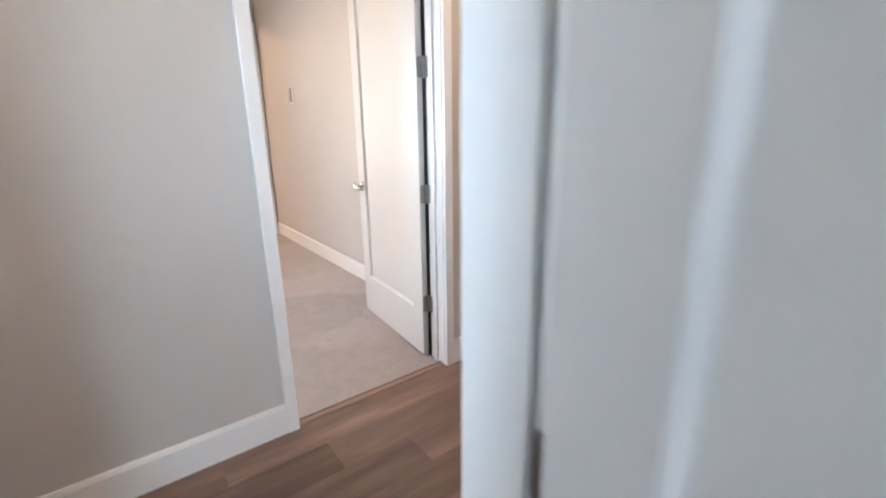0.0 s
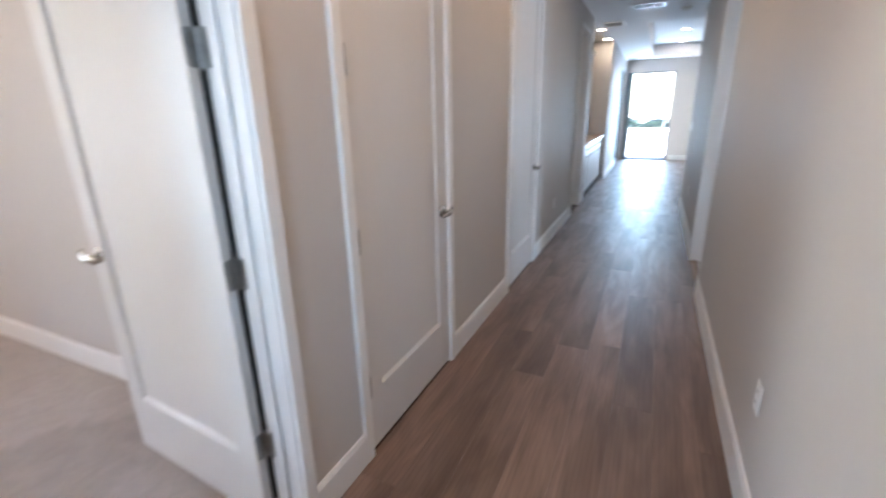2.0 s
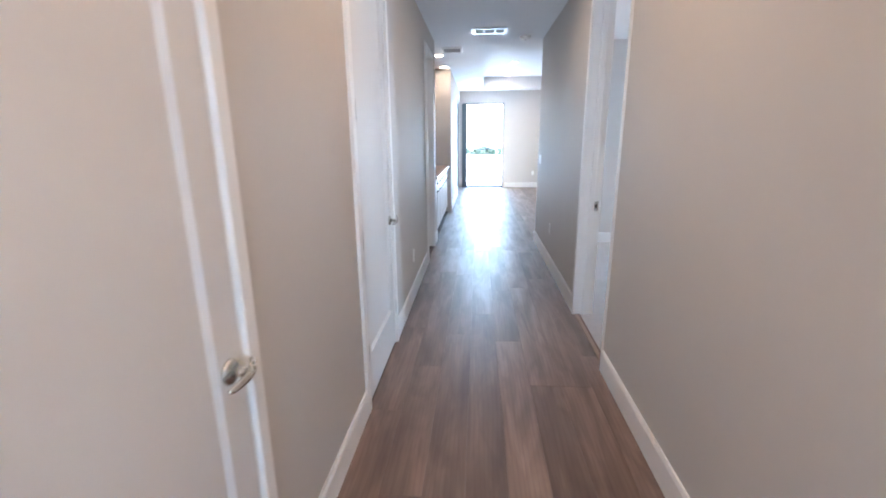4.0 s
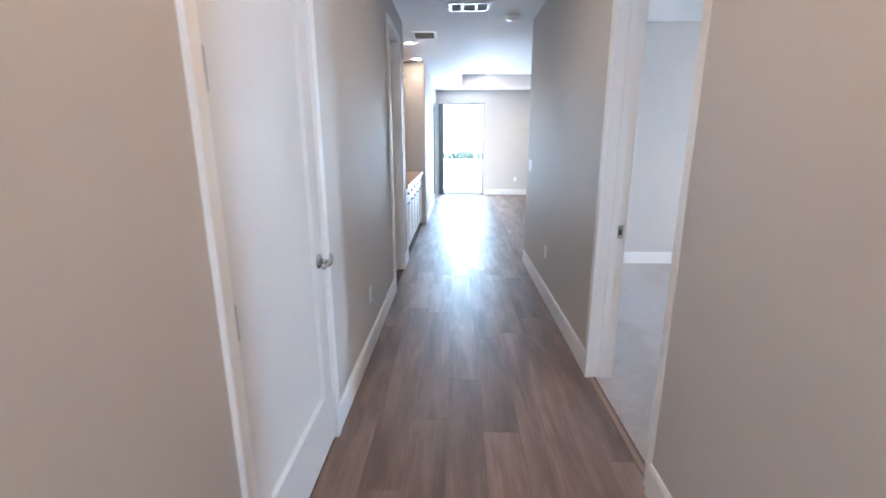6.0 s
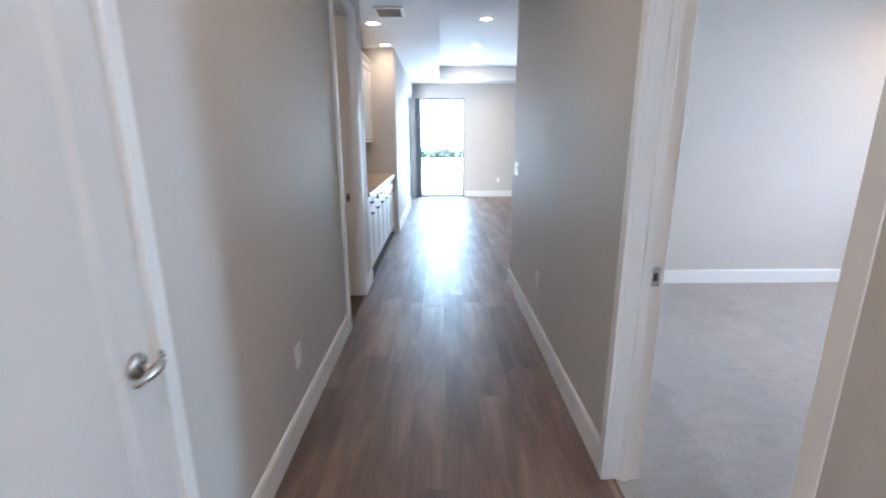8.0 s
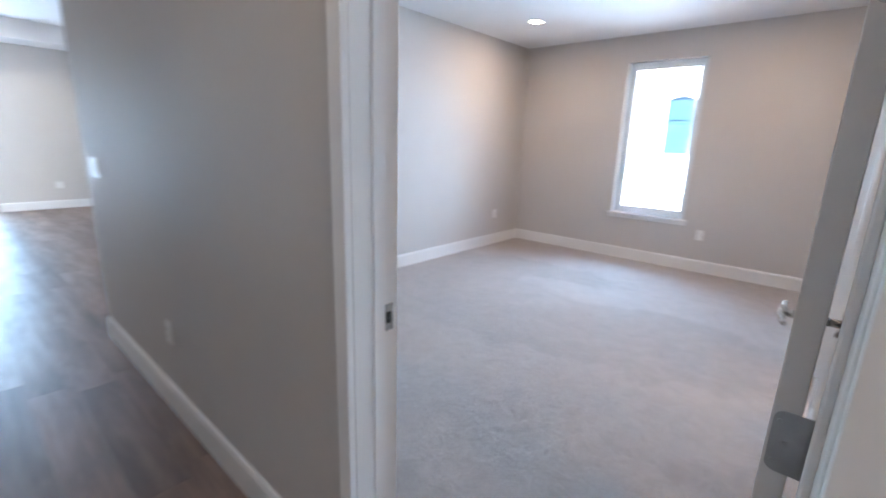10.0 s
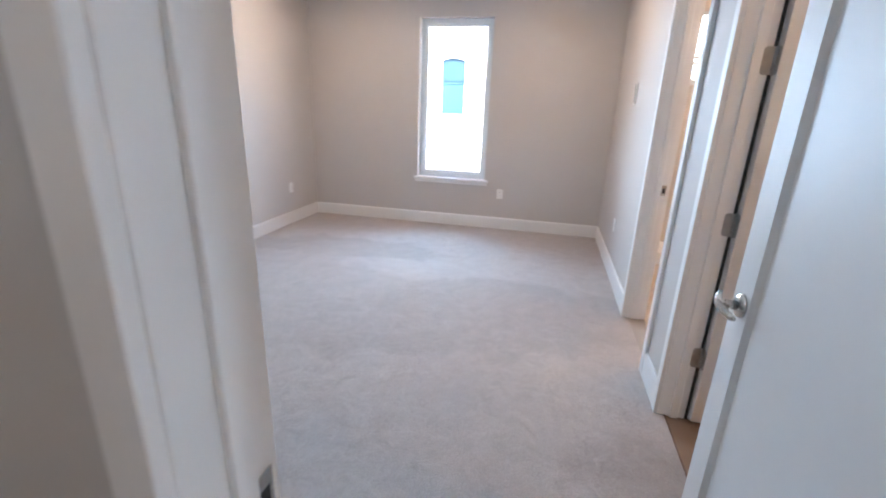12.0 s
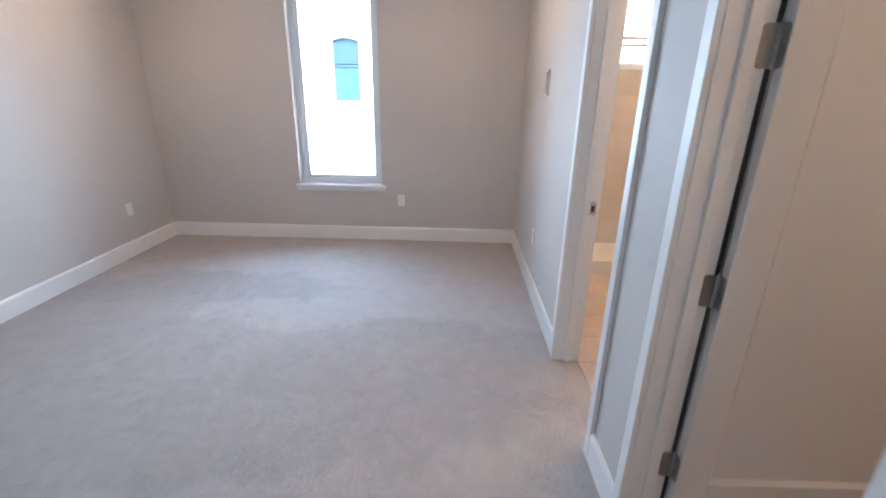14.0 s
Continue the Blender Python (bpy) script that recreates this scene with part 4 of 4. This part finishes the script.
sd = thing("smoke_detector", pose(1.19, 6.44, CEIL), "round white ceiling smoke detector", "smoke detector")
bm = bmesh.new()
tube(bm, [(0, 0, 0), (0, 0, -0.012), (0, 0, -0.03), (0, 0, -0.042)], [0.07, 0.07, 0.062, 0.04], 24)
part("case", bm, PLASTIC, sd, "", True)
bm = bmesh.new()
tube(bm, [(0, 0, -0.042), (0, 0, -0.046)], [0.014, 0.013], 12)
part("button", bm, GREYPL, sd)


# ---- outlets and switches ----
def outlet(m, label="white duplex outlet on the wall"):
    o = thing("outlet", m, label, "outlet", "wall outlets")
    bm = bmesh.new()
    box(bm, -0.036, 0.036, -0.006, 0.0, -0.058, 0.058, 0.0025, 2)
    part("cover_plate", bm, PLASTIC, o)
    for z in (-0.02, 0.02):
        bm = bmesh.new()
        tube(bm, [(0, -0.0055, z), (0, -0.0085, z)], [(0.017, 0.0145), (0.0165, 0.014)], 16)
        s = part("socket", bm, PLASTIC, o)
        bm = bmesh.new()
        for x in (-0.006, 0.006):
            box(bm, x - 0.001, x + 0.001, -0.0092, -0.0084, z - 0.003, z + 0.006)
        part("slot", bm, DARK, s)


def switch(m, gangs=1, label="white rocker light switch on the wall"):
    o = thing("light_switch", m, label, "light switch", "light switches")
    hw = 0.012 + 0.023 * gangs
    bm = bmesh.new()
    box(bm, -hw, hw, -0.006, 0.0, -0.058, 0.058, 0.0025, 2)
    part("cover_plate", bm, PLASTIC, o)
    for k in range(gangs):
        x = (k - (gangs - 1) / 2) * 0.046
        bm = bmesh.new()
        vs = [bm.verts.new(p) for p in ((x - 0.0165, -0.006, -0.033), (x + 0.0165, -0.006, -0.033), (x + 0.0165, -0.006, 0.033), (x - 0.0165, -0.006, 0.033),
                                        (x - 0.0165, -0.008, -0.033), (x + 0.0165, -0.008, -0.033), (x + 0.0165, -0.0115, 0.033), (x - 0.0165, -0.0115, 0.033))]
        for f in ((0, 1, 2, 3), (7, 6, 5, 4), (0, 4, 5, 1), (1, 5, 6, 2), (2, 6, 7, 3), (3, 7, 4, 0)):
            bm.faces.new([vs[i] for i in f])
        part("rocker", bm, PLASTIC, o)


def wall_control(m, label):
    """A tall slim control: raised frame with a sunk grey display."""
    o = thing("wall_control", m, label, "wall control", "wall controls")
    hw, hh, f = 0.045, 0.084, 0.013
    bm = bmesh.new()
    box(bm, -hw, hw, -0.008, 0.0, -hh, hh, 0.003, 2)
    part("case", bm, PLASTIC, o)
    for b in ((-hw + 0.003, -hw + f, -hh + 0.003, hh - 0.003), (hw - f, hw - 0.003, -hh + 0.003, hh - 0.003),
              (-hw + f, hw - f, -hh + 0.003, -hh + f), (-hw + f, hw - f, hh - f, hh - 0.003)):
        bm = bmesh.new()
        box(bm, b[0], b[1], -0.013, -0.008, b[2], b[3], 0.0015)
        part("rim", bm, PLASTIC, o)
    bm = bmesh.new()
    box(bm, -hw + f, hw - f, -0.0095, -0.008, -hh + f, hh - f)
    part("display", bm, DISPLAY, o, "matt grey display")


ON_E = lambda y, z: pose(HW, y, z, 0, 0, -90)
ON_W = lambda y, z: pose(0.0, y, z, 0, 0, 90)
outlet(ON_E(5.32, 0.445), "white duplex outlet on the hallway wall")
outlet(pose(HW0, 0.80, 0.445, 0, 0, -90), "white duplex outlet low on the hallway wall")
outlet(ON_W(4.246, 0.40), "white duplex outlet between hallway door and utility doorway")
switch(ON_E(6.37, 1.178), 3, "white triple rocker switch at the hallway corner")
outlet(pose(X_WIN, 4.066, 0.435, 0, 0, -90), "white duplex outlet below the bedroom window")
outlet(pose(5.882, Y_N, 0.431, 0, 0, 0), "white duplex outlet on the bedroom wall")
outlet(pose(5.35, Y_S, 0.44, 0, 0, 180), "white duplex outlet on the bedroom wall")
wall_control(pose(5.30, Y_S, 1.57, 0, 0, 180), "white wall control with a grey display on the bedroom wall")
wall_control(pose(-2.98, BED_A_Y, 1.65, 0, 0, 0), "white wall control with a grey display in the carpeted room")
outlet(pose(2.2, Y_FAR, 0.42, 0, 0, 0), "white outlet on the living room wall")

# ---- bathroom ----
tub = thing("shower_curb", pose(5.70, 0, 0), "white shower curb at the bathroom window wall", "shower curb")
bm = bmesh.new()
box(bm, 0, 0.10, 0.99, 2.755, -0.004, 0.12, 0.008, 2)
part("curb", bm, PLASTIC, tub)
bm = bmesh.new()
box(bm, 0.10, 0.778, 0.99, 2.755, -0.004, 0.03)
part("pan", bm, PLASTIC, tub)

# ---- pieces of floors and walls ----
def plank_mesh(w, l):
    bm = bmesh.new()
    c, t = 0.0010, 0.012
    hw, hl = w / 2 - 0.0002, l / 2 - 0.0002
    lo = [bm.verts.new((x, y, -t)) for x, y in ((-hw, -hl), (hw, -hl), (hw, hl), (-hw, hl))]
    md = [bm.verts.new((x, y, -c)) for x, y in ((-hw, -hl), (hw, -hl), (hw, hl), (-hw, hl))]
    up = [bm.verts.new((x, y, 0)) for x, y in ((-hw + c, -hl + c), (hw - c, -hl + c), (hw - c, hl - c), (-hw + c, hl - c))]
    for a, b in ((lo, md), (md, up)):
        for k in range(4):
            bm.faces.new((a[k], a[(k + 1) % 4], b[(k + 1) % 4], b[k]))
    bm.faces.new(up)
    return made("plank", bm, OAK)


rnd = random.Random(7)
PW = 0.187
cache = {}
x = 0.0
while x < 6.58:
    w = min(PW, 6.6 - x)
    if x < HW - 0.02:
        y0 = -2.5
        w = min(w, HW - x) if x + w > HW - 0.02 else w
    else:
        y0 = Y_END
    y, first = y0, True
    while y < Y_FAR + 0.02:
        l = rnd.choice((1.1, 1.5, 1.8, 2.1)) if not first else rnd.choice((0.5, 0.9, 1.3, 1.7))
        first = False
        if Y_FAR + 0.03 - (y + l) < 0.35:
            l = Y_FAR + 0.03 - y
        key = (round(w, 4), round(l, 4))
        if key not in cache:
            cache[key] = plank_mesh(*key)
        shared("plank", cache[key], floor, pose(x + w / 2, y + l / 2, 0, 0, 0, 0))
        y += l
    x += w

# bathroom tiles
bm = bmesh.new()
box(bm, -0.148, 0.148, -0.298, 0.298, -0.004, 0.003, 0.0015)
tile_me = made("tile", bm, TILE)
for i in range(8):
    for j in range(3):
        shared("tile", tile_me, bath_floor, pose(3.55 + 0.3 * i, 2.45 - 0.6 * j, 0))
sw_wall = tagged(new("wall_shower_tiles"), "pale beige wall tiles in the shower", "tile wall", "", "structure")
bm = bmesh.new()
box(bm, -0.006, 0.0, -0.298, 0.298, -0.148, 0.148, 0.0015)
wt_me = made("tile", bm, WTILE)
for i in range(3):
    for j in range(9):
        zc = 0.15 + 0.3 * j
        yc = 2.45 - 0.6 * i
        if abs(yc - 2.02) < 0.69 and 1.48 < zc < 2.48:
            continue
        shared("tile", wt_me, sw_wall, pose(X_WIN, yc, zc))
